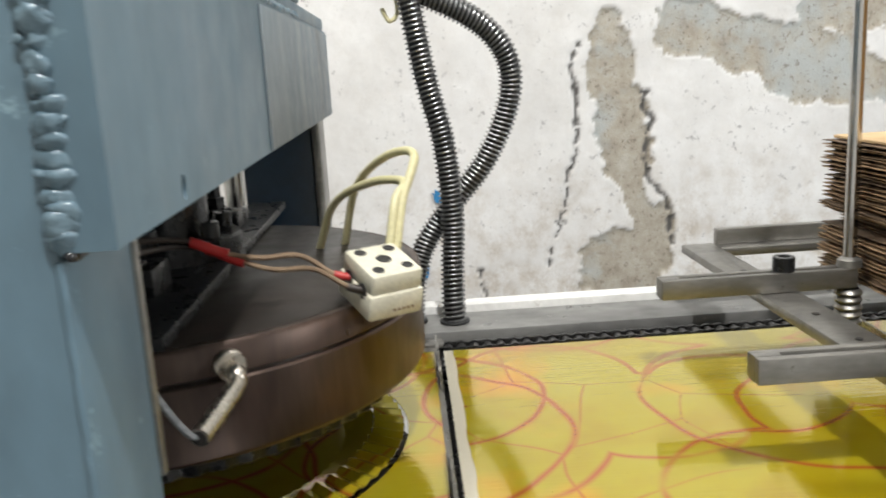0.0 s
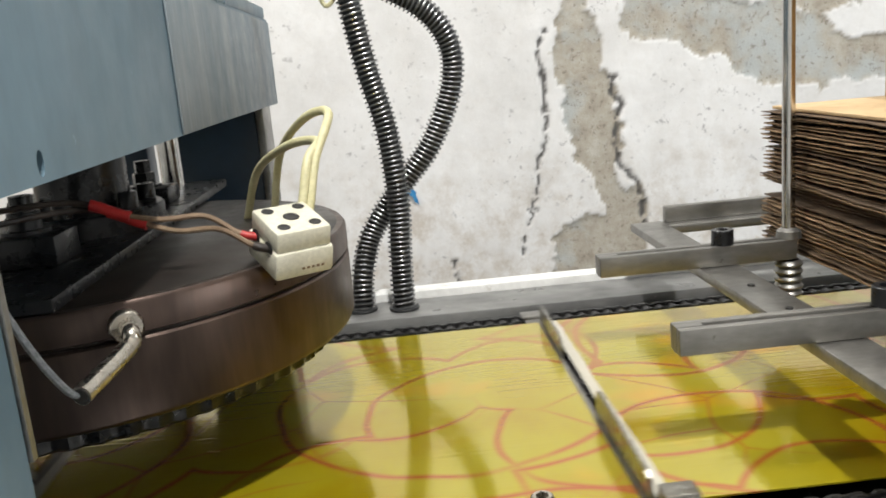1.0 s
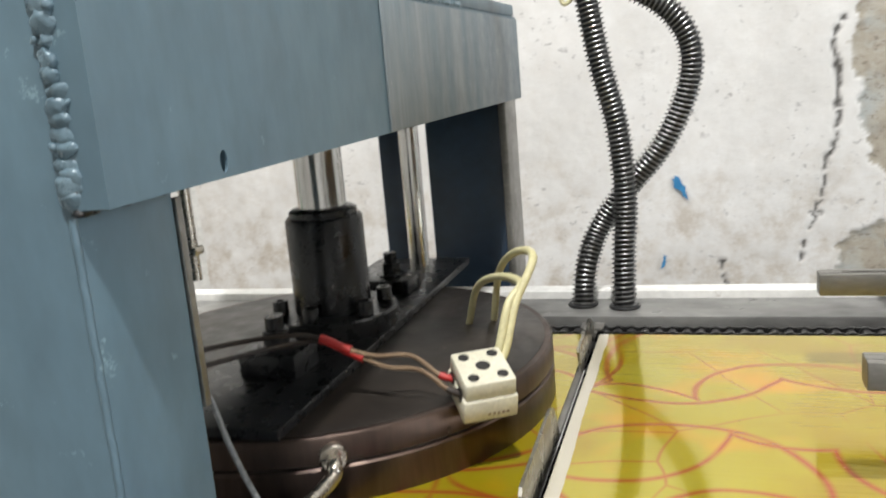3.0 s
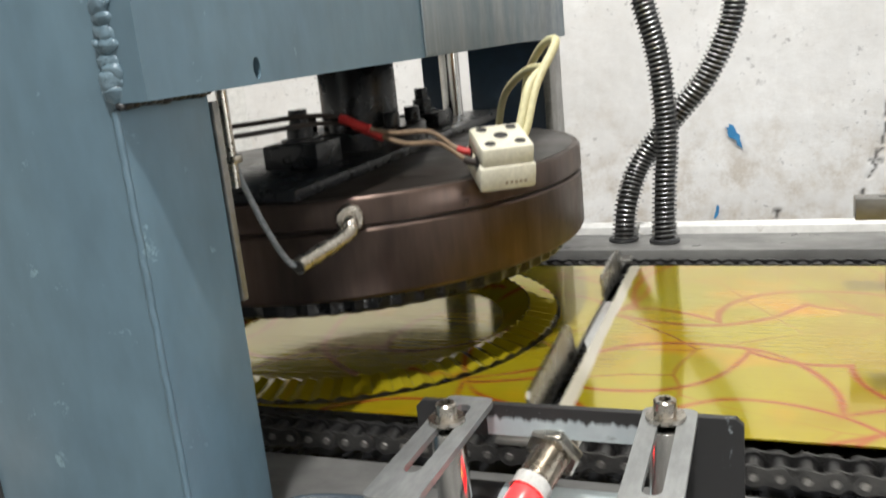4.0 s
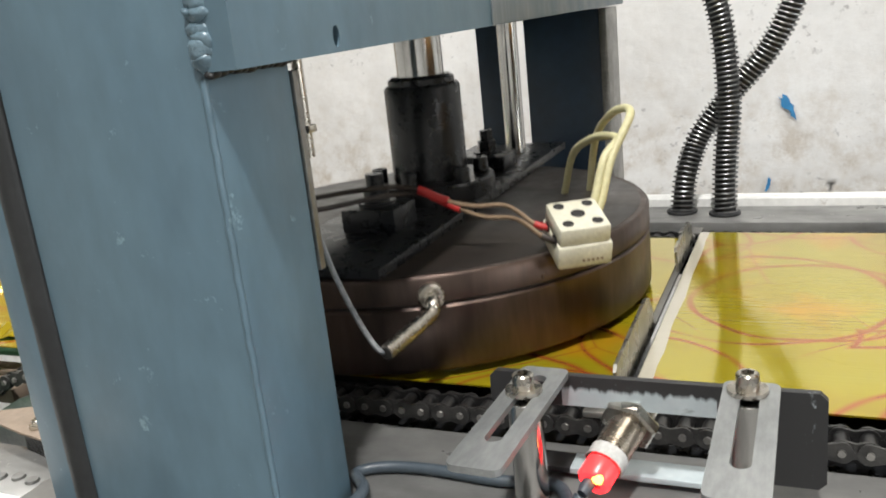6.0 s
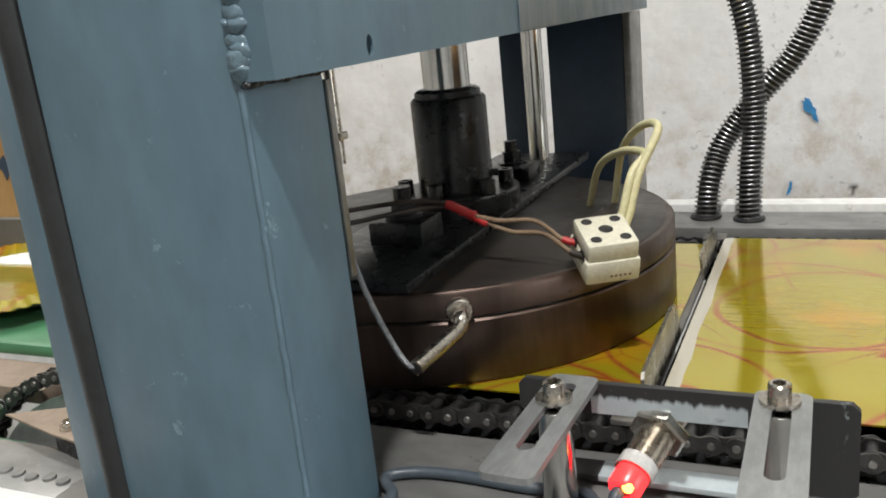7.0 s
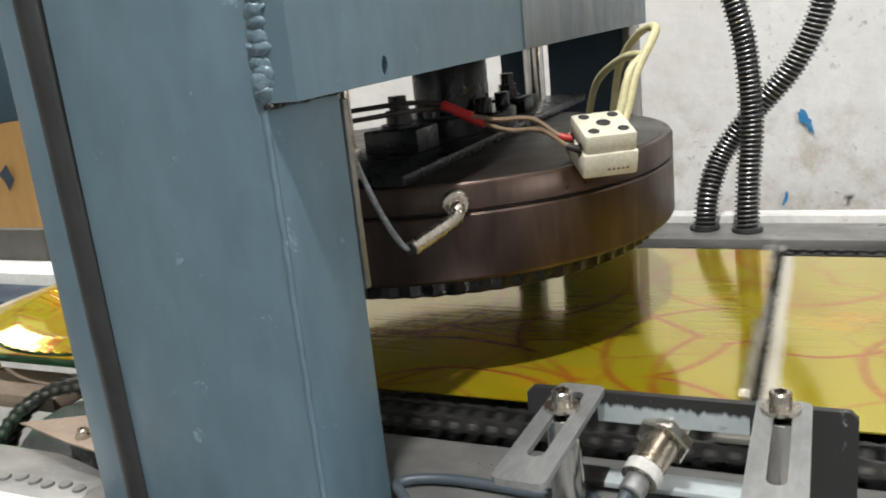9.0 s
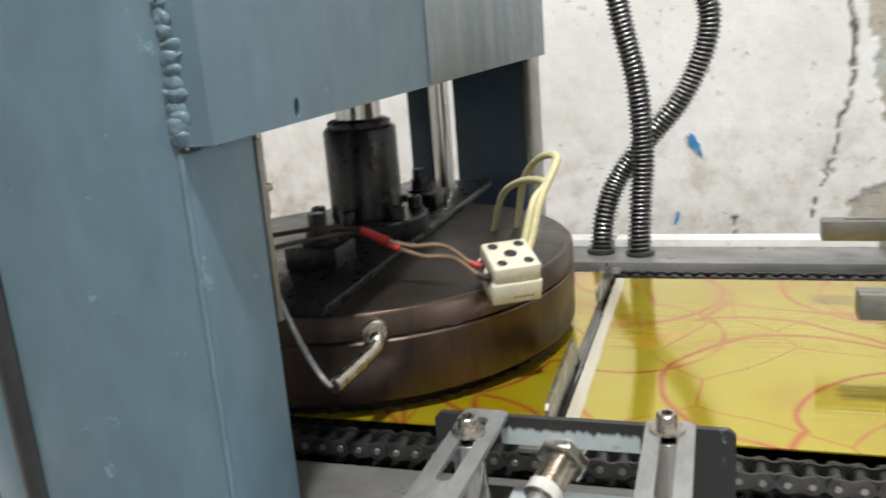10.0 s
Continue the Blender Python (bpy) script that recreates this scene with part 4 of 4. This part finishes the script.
def proximity_sensor():
    m = look((0.1715, -0.180, 0.0195), (0.1605, -0.214, 0.0055)) @ Matrix.Rotation(radians(180), 4, "X")
    s = tagged(empty("proximity_sensor", m), "nickel-plated barrel proximity sensor with a red indicator light", "sensor")
    r = 0.0068
    prof = [(0, -0.008), (r, -0.008)]
    z = -0.008
    while z < 0.022:
        prof += [(r, z), (r - 0.0006, z + 0.0005), (r, z + 0.001)]
        z += 0.001
    prof += [(r - 0.001, 0.0222), (0, 0.0222)]
    part("barrel", lathe(prof, 32), "nickel", s)
    part("lock_nut", lathe([(r - 0.001, -0.001), (0.0104, -0.001), (0.0112, 0.0), (0.0112, 0.0030), (0.0104, 0.0040), (r - 0.001, 0.0042)], 6), "nickel", s, "hexagonal nut", 20)
    part("label_band", lathe([(r + 0.0001, 0.017), (r + 0.0003, 0.0171), (r + 0.0003, 0.0222), (r + 0.0001, 0.0223)], 32), "clear_cap", s, "white printed band")
    cap = part("end_cap", lathe([(r - 0.0022, 0.0224), (r - 0.0020, 0.023), (r - 0.0020, 0.0292), (r - 0.0026, 0.0298), (0, 0.0298)], 32), "strap_steel", s, "grey end cap")
    part("gland", lathe([(0, 0.0299), (0.0026, 0.0299), (0.0024, 0.034), (0.0018, 0.036), (0, 0.036)], 16, m=pose(0.0012, 0.0, 0)), "grey_cable", cap)
    bm = lathe([(r - 0.0018, -0.0030), (r - 0.0008, -0.0030), (r - 0.0008, 0.0040), (r - 0.0016, 0.0052), (0.0032, 0.0054), (0.0032, 0.0046), (r - 0.0020, 0.0044), (r - 0.0018, -0.0030)], 28)
    ring = len(bm.faces)
    bmesh.ops.create_icosphere(bm, subdivisions=2, radius=0.0024, matrix=pose(-0.0026, -0.0026, 0.0040))
    bm.faces.ensure_lookup_table()
    for f in bm.faces[ring:]:
        f.material_index = 1
    led = part("indicator_light", bm, ("red_glow", "amber_glow"), s, "glowing red indicator ring", at=pose(0, 0, 0.0255))
    e = m @ Vector((0.0012, 0, 0.037))
    line = spline([e, e + Vector((-0.003, -0.002, -0.004)), (0.144, -0.1897, -0.0055), (0.1215, -0.1907, -0.006), (0.0918, -0.1891, -0.006), (0.0726, -0.1914, -0.006), (0.063, -0.1986, -0.006), (0.0735, -0.2120, -0.0040), (0.0760, -0.2350, -0.0020), (0.0780, -0.2700, -0.0062)], 14)
    tagged(part("sensor_cable", tube(line, 0.0024, 10), "grey_cable"), "dark grey cable of the proximity sensor", "cable")
    return led


LED = proximity_sensor()


# ---- armoured hoses ----
def hose(points, label):
    line = spline(points, 26)
    h = tagged(empty("armoured_hose"), label, "hose", "armoured hoses")
    part("hose_core", tube(line, 0.0073, 16), "black_rubber", h, "black rubber core")
    part("spring_guard", coil(line, 0.0087, 0.00070, 0.0036, 6, 18), "spring_steel", h, "coiled bright steel spring guard")
    part("floor_gland", lathe([(0.0078, 0), (0.0112, 0), (0.0116, 0.001), (0.0112, 0.002), (0.0098, 0.0026), (0.0078, 0.0026)], 24, m=pose(points[0][0], points[0][1], 0.0022)), "black_rubber", h)
    return h


hose([(0.172, 0.188, 0.0022), (0.172, 0.190, 0.02), (0.173, 0.193, 0.048), (0.175, 0.195, 0.085), (0.171, 0.195, 0.139), (0.161, 0.195, 0.185), (0.152, 0.195, 0.242), (0.145, 0.195, 0.29), (0.138, 0.195, 0.38)], "black hose in a steel spring guard rising from the rear plate")
hose([(0.140, 0.194, 0.0022), (0.143, 0.20, 0.03), (0.153, 0.21, 0.059), (0.175, 0.212, 0.089), (0.203, 0.212, 0.122), (0.222, 0.21, 0.163), (0.2235, 0.208, 0.195), (0.207, 0.205, 0.221), (0.176, 0.20, 0.240), (0.143, 0.195, 0.252), (0.08, 0.185, 0.262), (0.02, 0.18, 0.272)], "black hose in a steel spring guard bending over to the beam")
line = spline([(0.132, 0.20, 0.238), (0.137, 0.198, 0.229), (0.143, 0.199, 0.234), (0.142, 0.201, 0.246), (0.136, 0.202, 0.254)], 10)
tagged(part("hook", tube(line, 0.0016, 8), "cream_sleeve"), "small cream plastic hook beside the hoses", "hook")


# ---- board magazine at the infeed ----
def slotted_arm(parent, x0, x1, y, z, bolt_x):
    w, h = 0.0065, 0.012
    bm = box(x0, x1, y - w, y - 0.0022, z - h, z, 0.0006)
    box(x0, x1, y + 0.0022, y + w, z - h, z, 0.0006, bm)
    box(x0, x0 + 0.012, y - 0.0022, y + 0.0022, z - h, z, 0, bm)
    box(x0 + 0.012, x1, y - 0.0022, y + 0.0022, z - h, z - 0.006, 0, bm)
    a = part("slotted_arm", bm, "steel", parent)
    part("arm_bolt", lathe([(0, z), (0.0065, z), (0.0065, z + 0.0085), (0.006, z + 0.009), (0.0035, z + 0.009), (0.0035, z + 0.005), (0, z + 0.005)], 18, m=pose(bolt_x, y, 0)), "black_oxide", a, "black socket bolt")
    return a


def magazine():
    g = tagged(empty("magazine_frame"), "bare steel guide frame with slotted arms over the infeed", "guide frame")
    part("cross_flat", box(0.350, 0.374, -0.40, 0.192, 0.0440, 0.0502, 0.0008), "steel", g)
    part("end_flat", box(0.3745, 0.75, 0.170, 0.192, 0.0440, 0.0502, 0.0008), "steel", g)
    part("end_upright", box(0.3750, 0.75, 0.185, 0.192, 0.0503, 0.062, 0.0008), "steel", g)
    slotted_arm(g, 0.290, 0.409, 0.050, 0.0625, 0.366)
    slotted_arm(g, 0.290, 0.47, -0.089, 0.0625, 0.385)
    for x, y in ((0.362, 0.0), (0.362, 0.10), (0.362, -0.045)):
        part("plug_screw", lathe([(0, 0.0503), (0.002, 0.0503), (0.002, 0.0509), (0, 0.0509)], 10, m=pose(x, y, 0)), "hole_black", g)
    part("rod", lathe([(0, 0.030), (0.0038, 0.030), (0.0038, 0.60), (0, 0.60)], 20, m=pose(0.4065, 0.050, 0)), "chrome", g, "slim bright vertical guide rod")
    prof = [(0.0038, 0.026)]
    for i in range(5):
        z = 0.027 + i * 0.0046
        prof += [(0.0075, z), (0.0085, z + 0.0015), (0.0075, z + 0.003), (0.006, z + 0.0038)]
    part("rod_collar", lathe(prof, 24, m=pose(0.4065, 0.050, 0)), "steel", g, "ribbed steel collar")
    part("rod_elbow", lathe([(0, 0.0626), (0.0075, 0.0626), (0.007, 0.067), (0.0043, 0.069)], 20, m=pose(0.4065, 0.050, 0)), "steel", g)
    for x in (0.72,):
        part("post", box(x - 0.012, x + 0.012, 0.172, 0.190, 0.0021, 0.0438, 0.001), "steel", g)
    return g


magazine()


def card_pile():
    """Ragged corrugated cards, each one a slab with a fluted edge."""
    rng = random.Random(21)
    z = 0.0503
    i = 0
    while z < 0.134:
        th = rng.choice((0.0022, 0.0030, 0.0036))
        dx, dy, sag = rng.uniform(-0.0022, 0.0022), rng.uniform(-0.003, 0.003), rng.uniform(0, 1)
        if 0.080 < z < 0.088:
            dx += 0.010
        ob = empty("card_sheet", pose(0.4155 + dx, 0.104 + dy, z, 0, 0, rng.uniform(-0.7, 0.7)))
        tagged(ob, "brown corrugated cardboard sheet in a ragged pile", "cardboard", "piled cardboard sheets")
        L = 0.33
        for name, z0, z1, mt in (("liner", 0.0, 0.0005, "cardboard"), ("liner", th - 0.0006, th - 0.0001, "cardboard" if rng.random() < 0.6 else "cardboard_dark")):
            bm = bmesh.new()
            n = 46
            rows = []
            for q in range(n):
                y = -L * q / (n - 1)
                ed = 0.0016 * noise.noise(Vector((y * 60, i * 3.3, 0))) + 0.0006 * noise.noise(Vector((y * 260, i * 1.3, 4)))
                dz = -0.0016 * sag * (0.5 - 0.5 * math.cos(q / n * 9 + i))
                rows.append([bm.verts.new(p) for p in ((ed, y, z0 + dz), (0.3, y, z0), (ed, y, z1 + dz), (0.3, y, z1))])
            for a, b in zip(rows, rows[1:]):
                for u, v in ((0, 1), (1, 3), (3, 2), (2, 0)):
                    bm.faces.new((a[u], a[v], b[v], b[u]))
            for e in (rows[0], rows[-1]):
                bm.faces.new((e[0], e[1], e[3], e[2]))
            part(name, bm, mt, ob, smooth=30)
        bm = bmesh.new()
        m_ = 96
        lo = []
        for q in range(m_):
            y = -L * q / (m_ - 1)
            zz = 0.0006 + (th - 0.0013) * (0.5 + 0.5 * math.sin(q * 1.55))
            dz = -0.0016 * sag * (0.5 - 0.5 * math.cos(q / m_ * 9 + i))
            ed = 0.0024 + 0.0010 * noise.noise(Vector((y * 60, i * 3.3, 0)))
            lo.append([bm.verts.new((x, y, zz + dz * k)) for x, k in ((ed, 1), (0.3, 0))])
        for a, b in zip(lo, lo[1:]):
            bm.faces.new((a[0], a[1], b[1], b[0]))
        bmesh.ops.solidify(bm, geom=bm.faces[:], thickness=0.0003)
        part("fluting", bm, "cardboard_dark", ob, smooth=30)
        z += th + 0.0002 + (0.0012 if rng.random() < 0.2 else 0)
        i += 1
    t = tagged(part("card_cover", box(0.419, 0.72, -0.235, 0.100, z + 0.0003, z + 0.0023, 0.0006), "cardboard_top"), "light brown card lying on the cardboard pile", "cardboard")
    tagged(part("card_carton", box(0.475, 0.70, -0.20, 0.070, z + 0.0026, z + 0.16, 0.002), "brown_panel"), "plain brown carton on the cardboard pile", "carton")
    return t


card_pile()


# ---- outfeed beyond the press ----
def outfeed():
    for y0, y1, xe in ((-0.096, -0.026, -0.215), (-0.205, -0.153, -0.205)):
        g = tagged(empty("green_belt"), "green conveyor belt with a worn glossy surface", "conveyor belt", "outfeed belts")
        top = -0.012 if y0 > -0.1 else -0.046
        part("belt", box(-1.6, xe, y0, y1, top - 0.010, top, 0.004), "green_belt", g)
    f = tagged(empty("outfeed_frame"), "steel outfeed frame between the green belts", "conveyor frame")
    part("middle_sheet", box(-1.6, -0.215, -0.1330, -0.0965, -0.034, -0.024, 0.001), "brown_card", f, "brown dusty sheet between the belts")
    part("rear_beam", box(-1.6, -0.30, -0.010, 0.035, -0.06, -0.010, 0.002), "dark_blue", f)
    part("rear_ledge", box(-1.6, -0.30, 0.036, 0.075, -0.05, 0.0, 0.002), "white_paint", f)
    part("front_plate", box(-0.30, -0.0755, -0.232, -0.1925, -0.026, -0.020, 0.001), "bed_steel", f, "grey punched steel plate")
    part("front_edge", box(-0.30, -0.0755, -0.34, -0.2325, -0.028, -0.018, 0.001), "white_paint", f)
    bm = bmesh.new()
    for i in range(14):
        lathe([(0, 0), (0.0035, 0), (0.003, 0.0012), (0, 0.0016)], 10, bm, pose(-0.20 + 0.010 * i, -0.218 - 0.001 * (i % 3), -0.0199))
    tagged(part("tread_strip", bm, "bed_steel", f), kind="stuff")
    part("cleat", box(-0.383, -0.374, -0.0255, -0.0175, -0.022, -0.010, 0.001), "brass", f, "yellow cleat")
    part("cleat", box(-0.310, -0.300, -0.108, -0.100, -0.0238, -0.017, 0.001), "brass", f, "yellow cleat")
    c = tagged(empty("card_flap"), "brown card flap screwed down beside the chain sprocket", "card")
    part("flap", prism([(-0.172, -0.189), (-0.128, -0.168), (-0.06, -0.172), (-0.07, -0.21), (-0.125, -0.2005)], -0.0085, -0.0072, 0.0003), "brown_card", c)
    part("spacer", prism([(-0.13, -0.195), (-0.10, -0.194), (-0.085, -0.20), (-0.10, -0.2035)], -0.0199, -0.0087), "black_oxide", c)
    socket_screw(c, -0.120, -0.1935, -0.0071, 0.003, 0.003, 0.0045)
    p = tagged(empty("wrapped_post"), "brown paper wrapped post standing behind the outfeed", "post")
    part("wrap", prism([(-0.995, 0.45), (-0.98, 0.44), (-0.86, 0.46), (-0.84, 0.55), (-0.98, 0.56), (-1.0, 0.50)], -0.85, 0.60, 0.004), "brown_panel", p)
    part("tape_patch", prism([(-0.955, 0.02), (-0.935, 0.035), (-0.925, 0.012), (-0.94, -0.005), (-0.945, 0.010)], -0.4405, -0.4395), "dark_blue", p, "dark blue tape scrap", at=pose(0, 0.002, 0, 90, 0, 0))
    tagged(part("grey_panel", box(-1.20, -0.445, 0.0755, 0.084, -0.05, 0.030, 0.001), "grey_board"), "flat grey-brown board standing behind the outfeed ledge", "board")
    tagged(part("white_ledge", box(-1.6, -0.70, 0.30, 0.43, -0.85, -0.085, 0.003), "white_paint"), "white painted ledge along the wall side", "ledge", kind="structure")


M["brass"] = worn("brass", (0.55, 0.38, 0.08), (0.65, 0.46, 0.12), (0.3, 0.5), 0.4, 40)
outfeed()


# ---- movement ----
STEP = [(0.0, 0.0), (0.14, 0.0), (0.3, 0.0284), (0.5, 0.0739), (0.8, 0.1347), (1.0, 0.1704), (1.2, 0.2086), (1.4, 0.2443), (1.5, 0.2646), (1.6, 0.2784), (1.68, 0.28), (3.95, 0.28), (4.1, 0.3019), (4.3, 0.342), (4.5, 0.384), (4.7, 0.428), (4.8, 0.4537), (5.0, 0.4902), (5.2, 0.5348), (5.3, 0.5519), (5.42, 0.56), (7.76, 0.56), (7.9, 0.5779), (8.2, 0.641), (8.4, 0.685), (8.5, 0.698), (8.8, 0.7597), (9.0, 0.7994), (9.1, 0.823), (9.2, 0.8359), (9.28, 0.84), (10.0, 0.84)]
LIFT = [(0.0, 0.064), (0.25, 0.071), (0.5, 0.0735), (1.0, 0.074), (1.5, 0.074), (1.75, 0.063), (2.0, 0.046), (2.25, 0.030), (2.5, 0.020), (2.7, 0.008), (2.9, 0.001), (3.1, 0.006), (3.4, 0.024), (3.6, 0.040), (3.8, 0.055), (4.0, 0.072), (4.2, 0.0745), (5.0, 0.0745),
        (5.25, 0.073), (5.5, 0.065), (5.7, 0.048), (5.95, 0.026), (6.2, 0.010), (6.4, 0.001), (6.6, 0.0), (6.8, 0.010), (7.0, 0.017), (7.25, 0.036), (7.5, 0.060), (7.75, 0.071), (8.0, 0.0745), (9.0, 0.0745), (9.25, 0.070), (9.5, 0.057), (9.75, 0.040), (10.0, 0.026)]


def moved(t):
    """How far the chains have gone at t seconds."""
    return float(np.interp(t, [q[0] for q in STEP], [q[1] for q in STEP]))


def carried_by_belt(t):
    """How far the green belts have carried a plate t seconds after it came to them."""
    return float(np.interp(t, (0.9, 1.8, 2.1, 10.0), (0.0, 0.16, 0.42, 3.0)))


def on_chain(u, y, z, drop):
    """The pose at u metres along the chain's upper run; past its end it turns down round the sprocket and runs back below. drop: height over the chain's line."""
    if u >= CHAIN_END:
        return pose(u, y, z)
    a = (CHAIN_END - u) / SPROCKET
    r = SPROCKET + drop
    if a <= math.pi:
        return pose(CHAIN_END - r * math.sin(a), y, z - drop - SPROCKET + r * math.cos(a), 0, -math.degrees(a), 0)
    return pose(CHAIN_END + (a - math.pi) * SPROCKET, y, z - drop - SPROCKET - r, 0, -180, 0)


def motions():
    walk(DIE, [(t, pose(CX, CY, -0.016 + z)) for t, z in LIFT])
    times = sorted({0.0, 10.0, *(round(a + 0.1 * i, 2) for a, n in ((0.1, 17), (3.9, 17), (7.7, 17)) for i in range(n))})
    for c in CHAINS:
        for link in [o for o in c.children if o.name.startswith("chain_link")]:
            u = link.matrix_basis.translation.x
            last = u - 3 * TRAVEL
            rows = times if last < CHAIN_END else [t for t, s in STEP]
            walk(link, [(t, on_chain(u - moved(t), 0, 0, 0)) for t in rows])
    for f in FLIGHTS:
        u = f.matrix_basis.translation.x
        walk(f, [(t, on_chain(u - moved(t), 0, 0, 0.005)) for t in times])
    # each finished board is carried on by the green belts
    for (b, petals), arrival in zip(BOARDS, (1.68, 5.42, 9.28, 99, 99)):
        at = b.matrix_basis.translation.copy()
        rows = [(t, pose(at.x - s, at.y, at.z)) for t, s in STEP if t <= arrival]
        gone = moved(arrival)
        if arrival < 10:
            for t in (arrival + 0.75, *np.arange(arrival + 1.05, 10.4, 0.5)):
                rows.append((min(float(t), 10.0), pose(at.x - gone - carried_by_belt(min(float(t), 10.0) - arrival), at.y, at.z)))
            rows = [q for i, q in enumerate(rows) if i == 0 or q[0] > rows[i - 1][0] + 1e-6]
            if rows[-1][0] < 10:
                rows.append((10.0, pose(at.x - gone - carried_by_belt(10.0 - arrival), at.y, at.z)))
        walk(b, rows)
        # the waste frame is stripped off and drawn away
        if arrival < 9:
            waste = [o for o in b.children if o.name.startswith("outer_frame")][0]
            walk(waste, [(0.0, pose(0, 0, 0)), (arrival + 0.70, pose(0, 0, 0)), (arrival + 0.88, pose(-0.02, 0, 0.045)), (arrival + 1.35, pose(-0.75, 0, 0.06)), (10.0, pose(-0.75, 0, 0.06))])
    # the die folds the rim of each board at the end of its stroke
    for (b, petals), fold in zip(BOARDS, (-1, 2.3, 6.1, 99, 99)):
        for ob, flat, shift, lift, tilt, pleat in petals:
            up = flat @ pose(shift, 0, lift, 0, -tilt, 0) @ pose(0, 0, 0, pleat, 0, 0)
            if fold < 0:
                ob.matrix_basis = up
            elif fold < 10:
                walk(ob, [(0.0, flat), (fold, flat), (fold + 0.3, up), (10.0, up)])
    glow, dark = pose(0, 0, 0.0255), pose(0, 0, 0.011)
    walk(LED, [(0.0, glow), (0.15, glow), (0.2, dark), (1.55, dark), (1.6, glow), (4.02, glow), (4.08, dark), (5.3, dark), (5.36, glow), (7.82, glow), (7.88, dark), (9.14, dark), (9.2, glow), (9.32, glow), (9.38, dark), (10.0, dark)])


motions()
